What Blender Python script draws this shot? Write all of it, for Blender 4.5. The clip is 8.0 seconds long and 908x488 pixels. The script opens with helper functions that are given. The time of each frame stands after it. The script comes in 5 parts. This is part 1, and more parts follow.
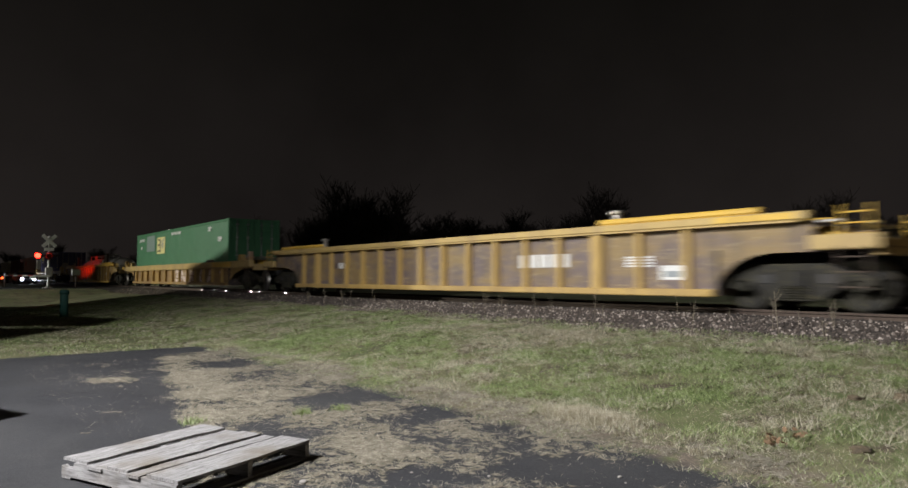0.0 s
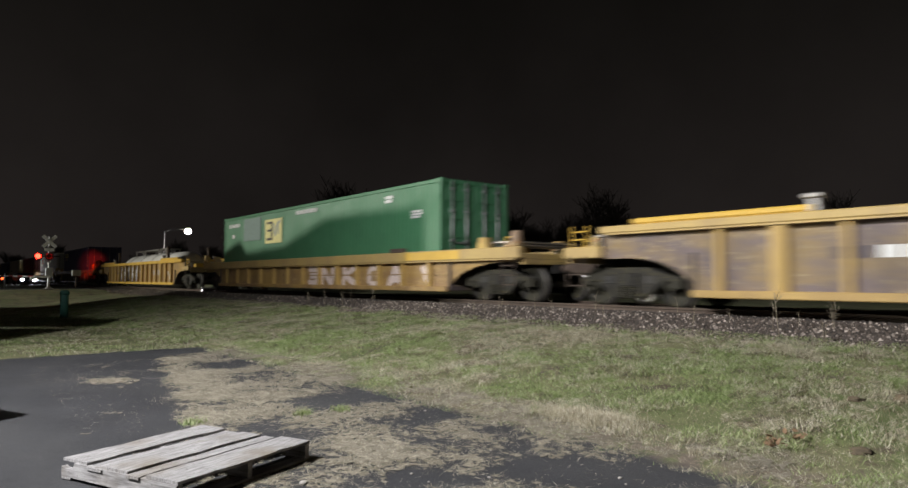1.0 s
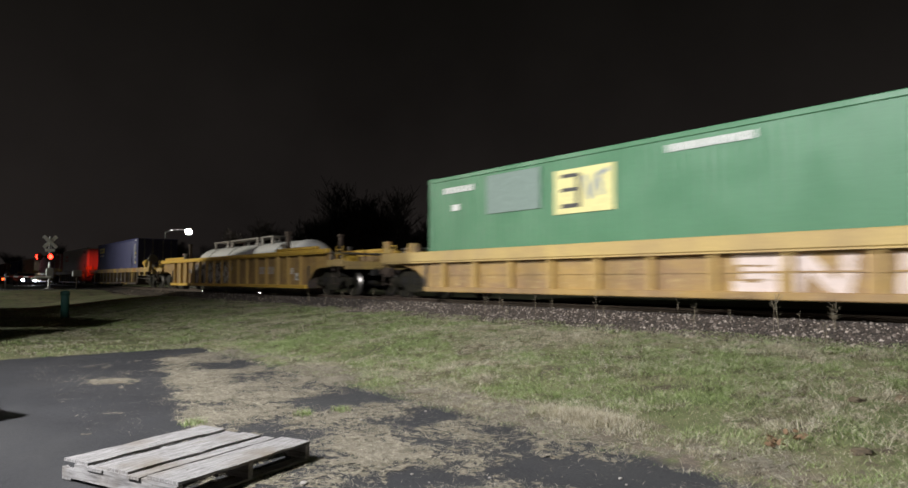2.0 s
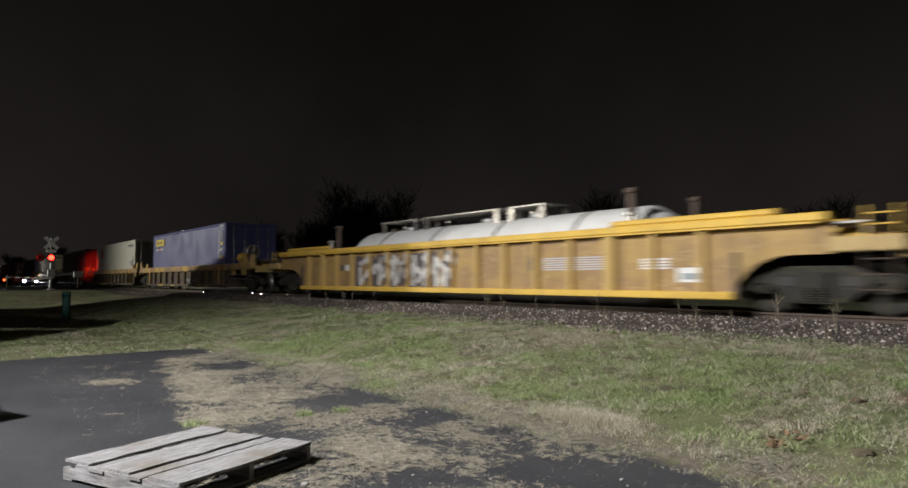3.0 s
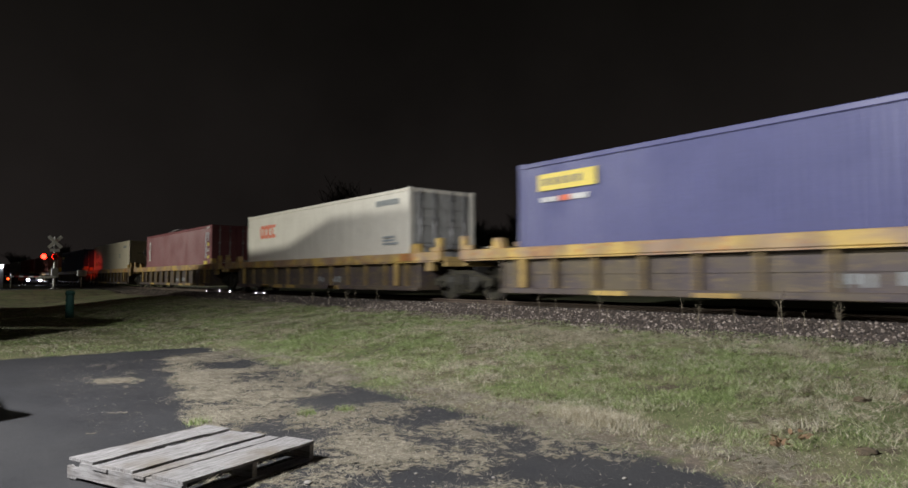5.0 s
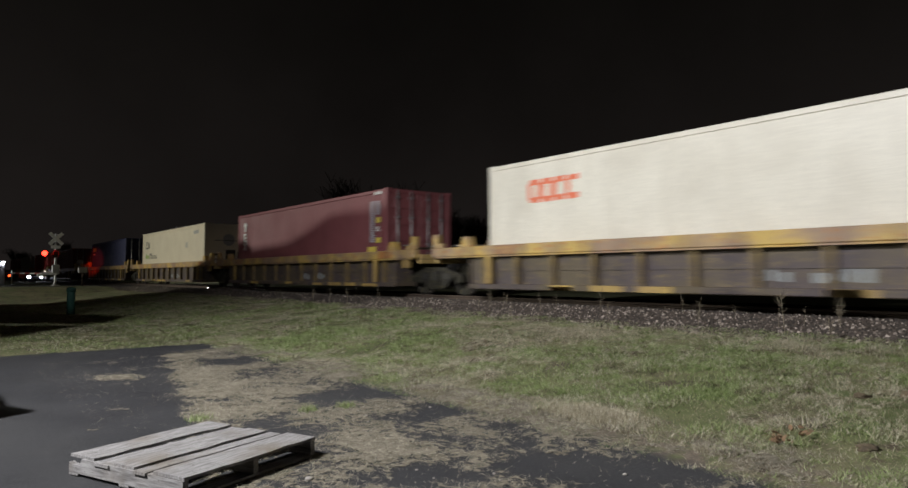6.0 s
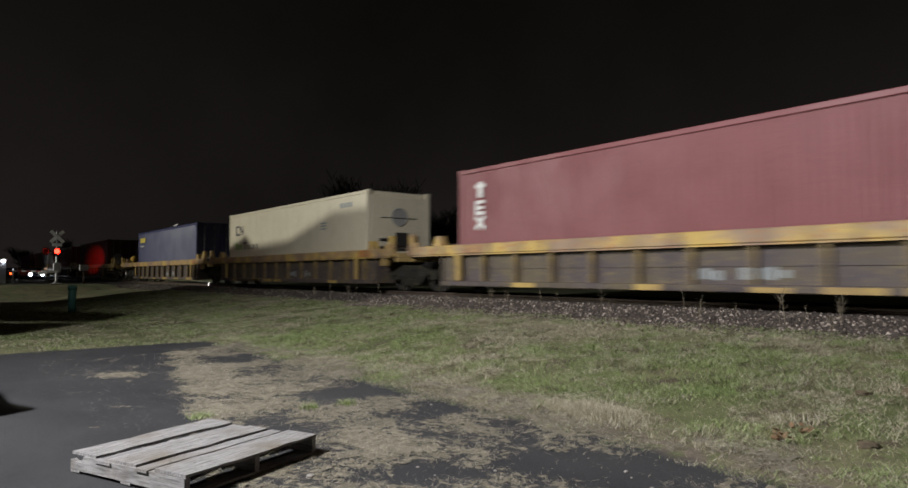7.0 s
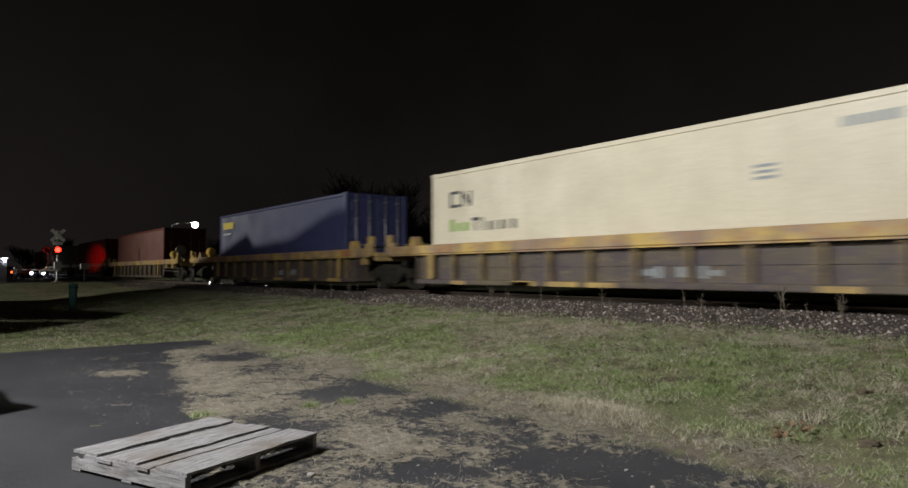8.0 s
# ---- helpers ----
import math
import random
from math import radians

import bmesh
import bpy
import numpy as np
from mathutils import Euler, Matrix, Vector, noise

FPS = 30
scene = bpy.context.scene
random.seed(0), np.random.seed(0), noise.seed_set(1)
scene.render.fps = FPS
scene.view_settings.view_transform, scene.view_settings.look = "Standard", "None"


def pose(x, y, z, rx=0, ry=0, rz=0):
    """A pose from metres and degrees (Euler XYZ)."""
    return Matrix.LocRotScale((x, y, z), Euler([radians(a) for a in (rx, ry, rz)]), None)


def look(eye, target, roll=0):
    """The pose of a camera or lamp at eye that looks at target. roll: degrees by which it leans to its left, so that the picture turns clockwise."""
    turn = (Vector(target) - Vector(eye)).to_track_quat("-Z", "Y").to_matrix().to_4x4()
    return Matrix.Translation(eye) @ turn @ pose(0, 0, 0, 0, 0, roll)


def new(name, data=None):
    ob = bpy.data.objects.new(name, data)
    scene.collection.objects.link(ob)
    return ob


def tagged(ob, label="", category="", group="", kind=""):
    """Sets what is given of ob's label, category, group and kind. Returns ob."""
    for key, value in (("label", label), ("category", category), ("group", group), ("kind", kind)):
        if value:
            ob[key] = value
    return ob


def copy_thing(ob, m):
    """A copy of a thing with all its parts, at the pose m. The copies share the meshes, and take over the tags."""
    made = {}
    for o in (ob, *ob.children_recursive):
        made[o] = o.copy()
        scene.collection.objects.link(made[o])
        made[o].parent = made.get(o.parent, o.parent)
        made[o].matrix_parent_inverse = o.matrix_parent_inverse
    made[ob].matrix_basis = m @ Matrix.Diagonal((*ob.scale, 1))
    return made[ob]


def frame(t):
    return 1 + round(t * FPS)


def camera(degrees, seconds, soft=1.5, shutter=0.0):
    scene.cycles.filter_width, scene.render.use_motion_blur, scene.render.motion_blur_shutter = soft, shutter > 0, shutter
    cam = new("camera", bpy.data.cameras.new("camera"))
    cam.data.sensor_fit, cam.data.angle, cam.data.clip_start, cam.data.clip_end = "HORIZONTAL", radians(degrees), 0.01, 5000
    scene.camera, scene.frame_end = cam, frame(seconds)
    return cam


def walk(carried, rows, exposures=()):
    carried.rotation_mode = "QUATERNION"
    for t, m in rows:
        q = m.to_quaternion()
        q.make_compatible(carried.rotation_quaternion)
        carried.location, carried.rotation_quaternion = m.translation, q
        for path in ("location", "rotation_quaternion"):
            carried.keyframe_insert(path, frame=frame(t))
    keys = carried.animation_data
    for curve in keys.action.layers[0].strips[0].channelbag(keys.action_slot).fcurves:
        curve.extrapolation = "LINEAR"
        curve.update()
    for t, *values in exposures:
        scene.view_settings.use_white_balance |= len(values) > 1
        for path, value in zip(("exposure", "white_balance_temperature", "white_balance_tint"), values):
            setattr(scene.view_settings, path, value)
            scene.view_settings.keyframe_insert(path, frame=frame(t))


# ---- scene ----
cam = camera(68.6, 8.0, soft=1.5, shutter=0.5)
EYE = (0.0, 0.0, 1.33)
AIM = [(0.0, 92.940, 0.000, 51.360), (0.5, 92.996, 0.027, 51.369), (1.0, 93.019, 0.050, 51.376),
       (1.5, 93.030, 0.055, 51.388), (3.0, 93.130, 0.045, 51.500), (3.5, 93.130, 0.043, 51.545),
       (4.0, 93.124, 0.030, 51.635), (4.5, 93.115, 0.020, 51.700), (6.0, 92.730, -0.010, 51.790),
       (6.5, 92.610, -0.025, 51.838), (7.0, 92.520, -0.050, 51.862), (7.5, 92.495, -0.045, 51.880),
       (8.0, 92.400, -0.048, 51.915)]
walk(cam, [(t, pose(*EYE, rx, 0, rz) @ pose(0, 0, 0, 0, 0, roll)) for t, rx, roll, rz in AIM],
     [(0.0, 0.0), (1.5, 0.05), (3.0, -0.10), (3.5, -0.32), (4.0, -0.30), (4.5, -0.08), (6.0, -0.48), (6.5, -0.43), (7.0, -0.35), (7.5, -0.32), (8.0, -0.58)])

SPEED = 15.61          # metres a second, along +X
NEAR = 10.69           # near face of the train
TRACK = 11.91          # centre line of the track
RAIL = 0.80            # top of the rails

# ---- night sky and lights ----
world = bpy.data.worlds.new("night_sky")
scene.world = world
world.use_nodes = True
wn, wl = world.node_tree.nodes, world.node_tree.links
coord, split, ramp = wn.new("ShaderNodeTexCoord"), wn.new("ShaderNodeSeparateXYZ"), wn.new("ShaderNodeValToRGB")
wl.new(coord.outputs["Generated"], split.inputs[0])
wl.new(split.outputs["Z"], ramp.inputs[0])
cloud, haze, tint = wn.new("ShaderNodeTexNoise"), wn.new("ShaderNodeMapRange"), wn.new("ShaderNodeMix")
cloud.inputs["Scale"].default_value, cloud.inputs["Detail"].default_value = 2.6, 6.0
wl.new(coord.outputs["Generated"], cloud.inputs["Vector"])
wl.new(cloud.outputs[0], haze.inputs["Value"])
haze.inputs["From Min"].default_value, haze.inputs["From Max"].default_value = 0.3, 0.7
haze.inputs["To Min"].default_value, haze.inputs["To Max"].default_value = 0.75, 1.35
tint.data_type, tint.blend_type, tint.inputs[0].default_value = "RGBA", "MULTIPLY", 1.0
wl.new(ramp.outputs[0], tint.inputs[6])
wl.new(haze.outputs[0], tint.inputs[7])
wl.new(tint.outputs[2], wn["Background"].inputs[0])
ramp.color_ramp.elements[0].position, ramp.color_ramp.elements[0].color = 0.0, (0.0135, 0.0112, 0.0105, 1)
ramp.color_ramp.elements[1].position, ramp.color_ramp.elements[1].color = 0.42, (0.0045, 0.0040, 0.0034, 1)
wn["Background"].inputs[1].default_value = 1.0


def lamp(name, kind, place, power, colour, size=0.3, target=None, cone=120, blend=0.4):
    data = bpy.data.lights.new(name, kind)
    data.energy, data.color, data.shadow_soft_size = power, colour, size
    ob = new(name, data)
    ob.matrix_world = look(place, target) if target else pose(*place)
    if kind == "SPOT":
        data.spot_size, data.spot_blend = radians(cone), blend
    return ob


LOT_LAMP = (-6.6, -6.4, 9.8)
lamp("lot_floodlight", "SPOT", LOT_LAMP, 16600, (0.985, 0.98, 1.0), 0.25, (-4.0, 3.6, 0.0), 150, 1.0)
lamp("yard_floodlight", "SPOT", (-49.0, -30.0, 12.2), 52000, (1.0, 0.98, 0.88), 0.2, (-29.0, 10.7, 3.0), 74, 1.0)


# ---- materials ----
class Nodes:
    def __init__(self, name):
        self.mat = bpy.data.materials.new(name)
        self.mat.use_nodes = True
        self.n, self.l = self.mat.node_tree.nodes, self.mat.node_tree.links
        self.bsdf = self.n["Principled BSDF"]
        self.tc = self.n.new("ShaderNodeTexCoord")
        self.space = self.tc.outputs["Object"]

    def noise(self, scale, detail=4.0, rough=0.55, stretch=(1, 1, 1), shift=(0, 0, 0)):
        m = self.n.new("ShaderNodeMapping")
        m.inputs["Scale"].default_value, m.inputs["Location"].default_value = stretch, shift
        self.l.new(self.space, m.inputs[0])
        x = self.n.new("ShaderNodeTexNoise")
        x.inputs["Scale"].default_value, x.inputs["Detail"].default_value, x.inputs["Roughness"].default_value = scale, detail, rough
        self.l.new(m.outputs[0], x.inputs["Vector"])
        return x.outputs[0]

    def step(self, socket, lo, hi):
        r = self.n.new("ShaderNodeMapRange")
        r.inputs["From Min"].default_value, r.inputs["From Max"].default_value = lo, hi
        self.l.new(socket, r.inputs["Value"])
        return r.outputs[0]

    def math(self, op, a, b):
        m = self.n.new("ShaderNodeMath")
        m.operation = op
        for i, v in enumerate((a, b)):
            if isinstance(v, (int, float)):
                m.inputs[i].default_value = v
            else:
                self.l.new(v, m.inputs[i])
        return m.outputs[0]

    def mix(self, fac, a, b):
        m = self.n.new("ShaderNodeMix")
        m.data_type = "RGBA"
        for i, v in ((0, fac), (6, a), (7, b)):
            if isinstance(v, (int, float)):
                m.inputs[i].default_value = v
            elif isinstance(v, tuple):
                m.inputs[i].default_value = (*v, 1)
            else:
                self.l.new(v, m.inputs[i])
        return m.outputs[2]

    def xyz(self):
        s = self.n.new("ShaderNodeSeparateXYZ")
        self.l.new(self.space, s.inputs[0])
        return s.outputs

    def done(self, colour, rough=0.6, metal=0.0, bump=None, strength=0.2, distance=0.01):
        for key, v in (("Base Color", colour), ("Roughness", rough)):
            if isinstance(v, tuple):
                self.bsdf.inputs[key].default_value = (*v, 1)
            elif isinstance(v, (int, float)):
                self.bsdf.inputs[key].default_value = v
            else:
                self.l.new(v, self.bsdf.inputs[key])
        self.bsdf.inputs["Metallic"].default_value = metal
        if bump is not None:
            b = self.n.new("ShaderNodeBump")
            b.inputs["Strength"].default_value, b.inputs["Distance"].default_value = strength, distance
            self.l.new(bump, b.inputs["Height"])
            self.l.new(b.outputs[0], self.bsdf.inputs["Normal"])
        return self.mat


def worn(name, base, dirt, amount=0.5, rough=0.55, metal=0.0, scale=1.0, streak=True, spread=0.12):
    """Painted or bare surface with broad stains, vertical runs and fine grain."""
    k = Nodes(name)
    broad = k.step(k.noise(0.9 * scale, 5), 0.42, 0.72)
    runs = k.step(k.noise(3.0 * scale, 4, 0.6, (1, 1, 0.16)), 0.46, 0.75) if streak else k.step(k.noise(4 * scale, 4), 0.45, 0.75)
    grain = k.noise(38 * scale, 3)
    dirty = k.math("MULTIPLY", k.math("MAXIMUM", broad, runs), amount)
    shade = tuple(max(0.0, c * (1 - spread)) for c in base)
    light = tuple(min(1.0, c * (1 + spread)) for c in base)
    col = k.mix(dirty, k.mix(k.step(grain, 0.35, 0.65), shade, light), dirt)
    return k.done(col, k.math("ADD", k.math("MULTIPLY", broad, 0.18), rough), metal, grain, 0.15, 0.004)


def patched(name, a, b, c, rough=0.6):
    """Old sheet steel on which paint survives in blotches over grime."""
    k = Nodes(name)
    big = k.noise(1.1, 5, 0.65, (0.8, 1, 1.5))
    runs = k.noise(2.6, 4, 0.6, (1, 1, 0.25), (3, 1, 0))
    chips = k.noise(5.5, 6, 0.7, (1, 1, 2.2), (7, 2, 4))
    grain = k.noise(45, 3)
    col = k.mix(k.step(big, 0.40, 0.60), a, b)
    col = k.mix(k.step(chips, 0.56, 0.64), col, c)
    col = k.mix(k.math("MULTIPLY", k.step(runs, 0.48, 0.72), 0.65), col, tuple(v * 0.45 for v in b))
    col = k.mix(k.math("MULTIPLY", k.step(grain, 0.4, 0.8), 0.25), col, (0.05, 0.04, 0.035))
    return k.done(col, rough, 0.0, k.math("ADD", grain, chips), 0.2, 0.006)


def plain(name, base, rough=0.5, metal=0.0):
    k = Nodes(name)
    g = k.noise(20, 3)
    return k.done(k.mix(k.step(g, 0.3, 0.7), tuple(c * 0.85 for c in base), tuple(min(1, c * 1.12) for c in base)), rough, metal, g, 0.08, 0.003)


def glow(name, colour, strength):
    k = Nodes(name)
    k.bsdf.inputs["Emission Color"].default_value = (*colour, 1)
    k.bsdf.inputs["Emission Strength"].default_value = strength
    return k.done(colour, 0.4)


GRIME = (0.10, 0.075, 0.06)
M = {
    "yellow": worn("weathered_yellow_paint", (0.53, 0.355, 0.11), (0.24, 0.155, 0.09), 0.65),
    "yellow_bright": worn("bright_yellow_paint", (0.72, 0.46, 0.07), (0.32, 0.20, 0.09), 0.40),
    "yellow_faded": worn("faded_yellow_paint", (0.54, 0.385, 0.135), (0.30, 0.21, 0.13), 0.6),
    "panel": patched("dusty_side_sheet", (0.29, 0.20, 0.085), (0.17, 0.13, 0.125), (0.37, 0.29, 0.165)),
    # grimy yellow, its tones also lowered for the shade along the unit sides
    "post_grimy": patched("grimy_shaded_yellow_paint", (0.21, 0.145, 0.05), (0.08, 0.064, 0.064), (0.36, 0.255, 0.09)),
    "post_yellow": patched("bright_patch_paint", (0.52, 0.36, 0.10), (0.40, 0.27, 0.10), (0.25, 0.17, 0.08)),
    "chord": patched("chipped_top_chord_paint", (0.62, 0.43, 0.12), (0.36, 0.25, 0.17), (0.50, 0.21, 0.06)),
    "chord_orange": patched("orange_primer_paint", (0.50, 0.22, 0.07), (0.40, 0.22, 0.11), (0.55, 0.36, 0.12)),
    "panel_warm": patched("ochre_side_sheet", (0.44, 0.28, 0.085), (0.33, 0.205, 0.095), (0.52, 0.37, 0.16)),
    # grimy sheet, darkened further for the shade under the top chord
    "panel_grey": patched("grimy_shaded_side_sheet", (0.125, 0.098, 0.058), (0.085, 0.066, 0.070), (0.20, 0.15, 0.075)),
    "rust": worn("rusty_steel", (0.105, 0.075, 0.055), (0.05, 0.038, 0.032), 0.7, 0.8),
    "iron": patched("grimy_cast_iron", (0.030, 0.027, 0.013), (0.013, 0.012, 0.011), (0.075, 0.064, 0.026), 0.8),
    "black": worn("oily_black_steel", (0.025, 0.024, 0.023), (0.05, 0.042, 0.034), 0.6, 0.6),
    "steel": worn("worn_steel", (0.45, 0.43, 0.40), (0.20, 0.15, 0.11), 0.5, 0.4, 0.8),
    "tread": plain("polished_tread", (0.32, 0.30, 0.28), 0.35, 0.9),
    "green": worn("green_container_paint", (0.066, 0.208, 0.102), (0.053, 0.15, 0.075), 0.35, 0.45),
    "blue": worn("blue_container_paint", (0.088, 0.093, 0.225), (0.066, 0.072, 0.165), 0.4, 0.45),
    "navy": worn("navy_container_paint", (0.055, 0.062, 0.15), (0.04, 0.045, 0.10), 0.4, 0.45),
    "maroon": worn("maroon_container_paint", (0.235, 0.075, 0.082), (0.16, 0.055, 0.055), 0.4, 0.5),
    "brown": worn("brown_container_paint", (0.17, 0.045, 0.03), (0.11, 0.03, 0.02), 0.4, 0.5),
    "red": worn("red_container_paint", (0.30, 0.03, 0.025), (0.18, 0.025, 0.02), 0.4, 0.5),
    "cream": worn("off_white_container_paint", (0.70, 0.64, 0.48), (0.52, 0.45, 0.33), 0.35, 0.45),
    "white": worn("dirty_white_container_paint", (0.74, 0.71, 0.62), (0.52, 0.48, 0.40), 0.4, 0.45),
    "grey": worn("grey_container_paint", (0.34, 0.34, 0.32), (0.20, 0.19, 0.18), 0.4, 0.5),
    "teal": worn("weathered_green_post_paint", (0.05, 0.16, 0.13), (0.03, 0.08, 0.06), 0.5, 0.6),
    "tank": worn("white_tank_shell", (0.80, 0.79, 0.76), (0.55, 0.52, 0.47), 0.4, 0.35),
    "mark_white": plain("white_marking", (0.72, 0.72, 0.70), 0.5),
    "mark_yellow": plain("yellow_marking", (0.75, 0.60, 0.12), 0.5),
    "mark_cream": plain("pale_yellow_marking", (0.75, 0.68, 0.30), 0.5),
    "mark_black": plain("black_marking", (0.03, 0.03, 0.035), 0.5),
    "mark_green": plain("green_marking", (0.30, 0.42, 0.12), 0.5),
    "mark_orange": plain("orange_red_marking", (0.75, 0.16, 0.07), 0.5),
    "mark_pale": plain("pale_pink_spray_paint", (0.72, 0.60, 0.55), 0.6),
    "mark_silver": plain("silver_spray_paint", (0.60, 0.58, 0.55), 0.5),
    "mark_purple": plain("dark_brown_spray_paint", (0.095, 0.075, 0.078), 0.6),
    "mark_dim": plain("dim_white_marking", (0.46, 0.46, 0.50), 0.5),
    "mark_faint": plain("faded_green_grey_decal", (0.20, 0.27, 0.24), 0.6),
    "mark_grey": plain("faded_grey_decal", (0.30, 0.33, 0.34), 0.6),
    "concrete": worn("weathered_concrete", (0.34, 0.32, 0.29), (0.2, 0.18, 0.16), 0.5, 0.9, streak=False),
    "tie": worn("creosoted_timber", (0.07, 0.05, 0.038), (0.03, 0.024, 0.02), 0.6, 0.9),
    "bark": worn("dark_bark", (0.035, 0.028, 0.024), (0.018, 0.015, 0.013), 0.6, 0.9),
    "aluminium": plain("galvanised_metal", (0.45, 0.45, 0.45), 0.45, 0.7),
    "glass": plain("dark_glass", (0.02, 0.02, 0.025), 0.08),
    "car_dark": plain("dark_car_paint", (0.03, 0.03, 0.04), 0.25),
    "car_silver": plain("silver_car_paint", (0.40, 0.40, 0.42), 0.3, 0.4),
    "rubber": plain("black_rubber", (0.02, 0.02, 0.02), 0.85),
    "headlight": glow("headlight_glow", (0.85, 0.88, 1.0), 110),
    "amber": glow("amber_lamp_glow", (1.0, 0.10, 0.02), 5),
    "signal_red": glow("red_signal_glow", (1.0, 0.012, 0.006), 30),
    "street_glow": glow("street_lamp_glow", (1.0, 0.96, 0.85), 250),
    "signal_off": plain("unlit_red_lens", (0.10, 0.008, 0.006), 0.3),
}


# ---- mesh tools ----
def part(name, bm, material, parent=None, label=""):
    me = bpy.data.meshes.new(name)
    bm.normal_update()
    bm.to_mesh(me)
    bm.free()
    mats = material if isinstance(material, (list, tuple)) else [material]
    for m in mats:
        me.materials.append(M[m] if isinstance(m, str) else m)
    ob = new(name, me)
    if parent is not None:
        ob.parent = parent
    if label:
        tagged(ob, label)
    return ob


def share(name, source, parent, m):
    """Another piece on the same mesh."""
    ob = new(name, source.data)
    ob.parent = parent
    ob.matrix_basis = m
    return ob


def box(bm, x0, x1, y0, y1, z0, z1, bevel=0.0, turn=None, mi=0):
    vs = [bm.verts.new((x, y, z)) for x in (x0, x1) for y in (y0, y1) for z in (z0, z1)]
    fs = [bm.faces.new([vs[i] for i in q]) for q in
          ((0, 1, 3, 2), (4, 6, 7, 5), (0, 4, 5, 1), (2, 3, 7, 6), (0, 2, 6, 4), (1, 5, 7, 3))]
    for f in fs:
        f.material_index = mi
    if turn is not None:
        bmesh.ops.transform(bm, matrix=turn, verts=vs)
    if bevel:
        bmesh.ops.bevel(bm, geom=list({e for f in fs for e in f.edges}), offset=bevel, segments=1, affect="EDGES")
    return vs


def rod(bm, a, b, r0, r1=None, sides=10, caps=True, mi=0):
    a, b = Vector(a), Vector(b)
    r1 = r0 if r1 is None else r1
    q = (b - a).to_track_quat("Z", "Y")
    rings = []
    for p, r in ((a, r0), (b, r1)):
        rings.append([bm.verts.new(p + q @ Vector((r * math.cos(2 * math.pi * i / sides), r * math.sin(2 * math.pi * i / sides), 0)))
                      for i in range(sides)])
    for i in range(sides):
        f = bm.faces.new((rings[0][i], rings[0][(i + 1) % sides], rings[1][(i + 1) % sides], rings[1][i]))
        f.smooth = sides > 6
        f.material_index = mi
    if caps:
        bm.faces.new(rings[0][::-1]).material_index = mi
        bm.faces.new(rings[1]).material_index = mi


def lathe(bm, profile, axis="z", sides=24, mi=0, centre=(0, 0, 0)):
    """profile: (radius, along). Closed at both ends."""
    rings = []
    for r, h in profile:
        ring = []
        for i in range(sides):
            c, s = r * math.cos(2 * math.pi * i / sides), r * math.sin(2 * math.pi * i / sides)
            p = {"z": (c, s, h), "y": (s, h, c), "x": (h, c, s)}[axis]
            ring.append(bm.verts.new(Vector(p) + Vector(centre)))
        rings.append(ring)
    for r0, r1 in zip(rings, rings[1:]):
        for i in range(sides):
            f = bm.faces.new((r0[i], r0[(i + 1) % sides], r1[(i + 1) % sides], r1[i]))
            f.smooth, f.material_index = True, mi
    bm.faces.new(rings[0][::-1]).material_index = mi
    bm.faces.new(rings[-1]).material_index = mi


def prism(bm, outline, y0, y1, mi=0):
    """A plate cut to an outline in x and z, from y0 to y1."""
    a = [bm.verts.new((x, y0, z)) for x, z in outline]
    b = [bm.verts.new((x, y1, z)) for x, z in outline]
    bm.faces.new(a).material_index = mi
    bm.faces.new(b[::-1]).material_index = mi
    n = len(a)
    for i in range(n):
        bm.faces.new((a[i], b[i], b[(i + 1) % n], a[(i + 1) % n])).material_index = mi
    bmesh.ops.recalc_face_normals(bm, faces=bm.faces[:])


def empty(name):
    return new(name)


def moved(ob, x=0.0, y=0.0, z=0.0, rz=0.0):
    ob.matrix_basis = pose(x, y, z, 0, 0, rz)
    return ob


def block(name, parent, material, *dims, bevel=0.012, label=""):
    bm = bmesh.new()
    box(bm, *dims, bevel=bevel)
    return part(name, bm, material, parent, label)


MOVERS = []            # things of the train, with their place at the start
SPINNERS = []          # wheelsets, with their place in their car


# ---- ground ----
def smooth(a, b, v):
    v = min(1.0, max(0.0, (v - a) / (b - a)))
    return v * v * (3 - 2 * v)


def height(x, y):
    lawn = 0.50 * smooth(3.6, 9.4, y) + 0.20 * smooth(9.0, 10.0, y)
    far = 0.12 * smooth(14.4, 15.6, y)
    road = 0.66 * smooth(-38.0, -46.0, x) if x < -38 else 0.0
    z = max(lawn - far, road if y < 9 else 0.0)
    rough = smooth(4.2, 5.2, y) * (1 - smooth(8.8, 9.2, y)) + smooth(16, 20, y)
    z += rough * 0.05 * noise.noise(Vector((x * 0.45, y * 0.45, 3.0))) + rough * 0.02 * noise.noise(Vector((x * 1.7, y * 1.7, 7.0)))
    return z


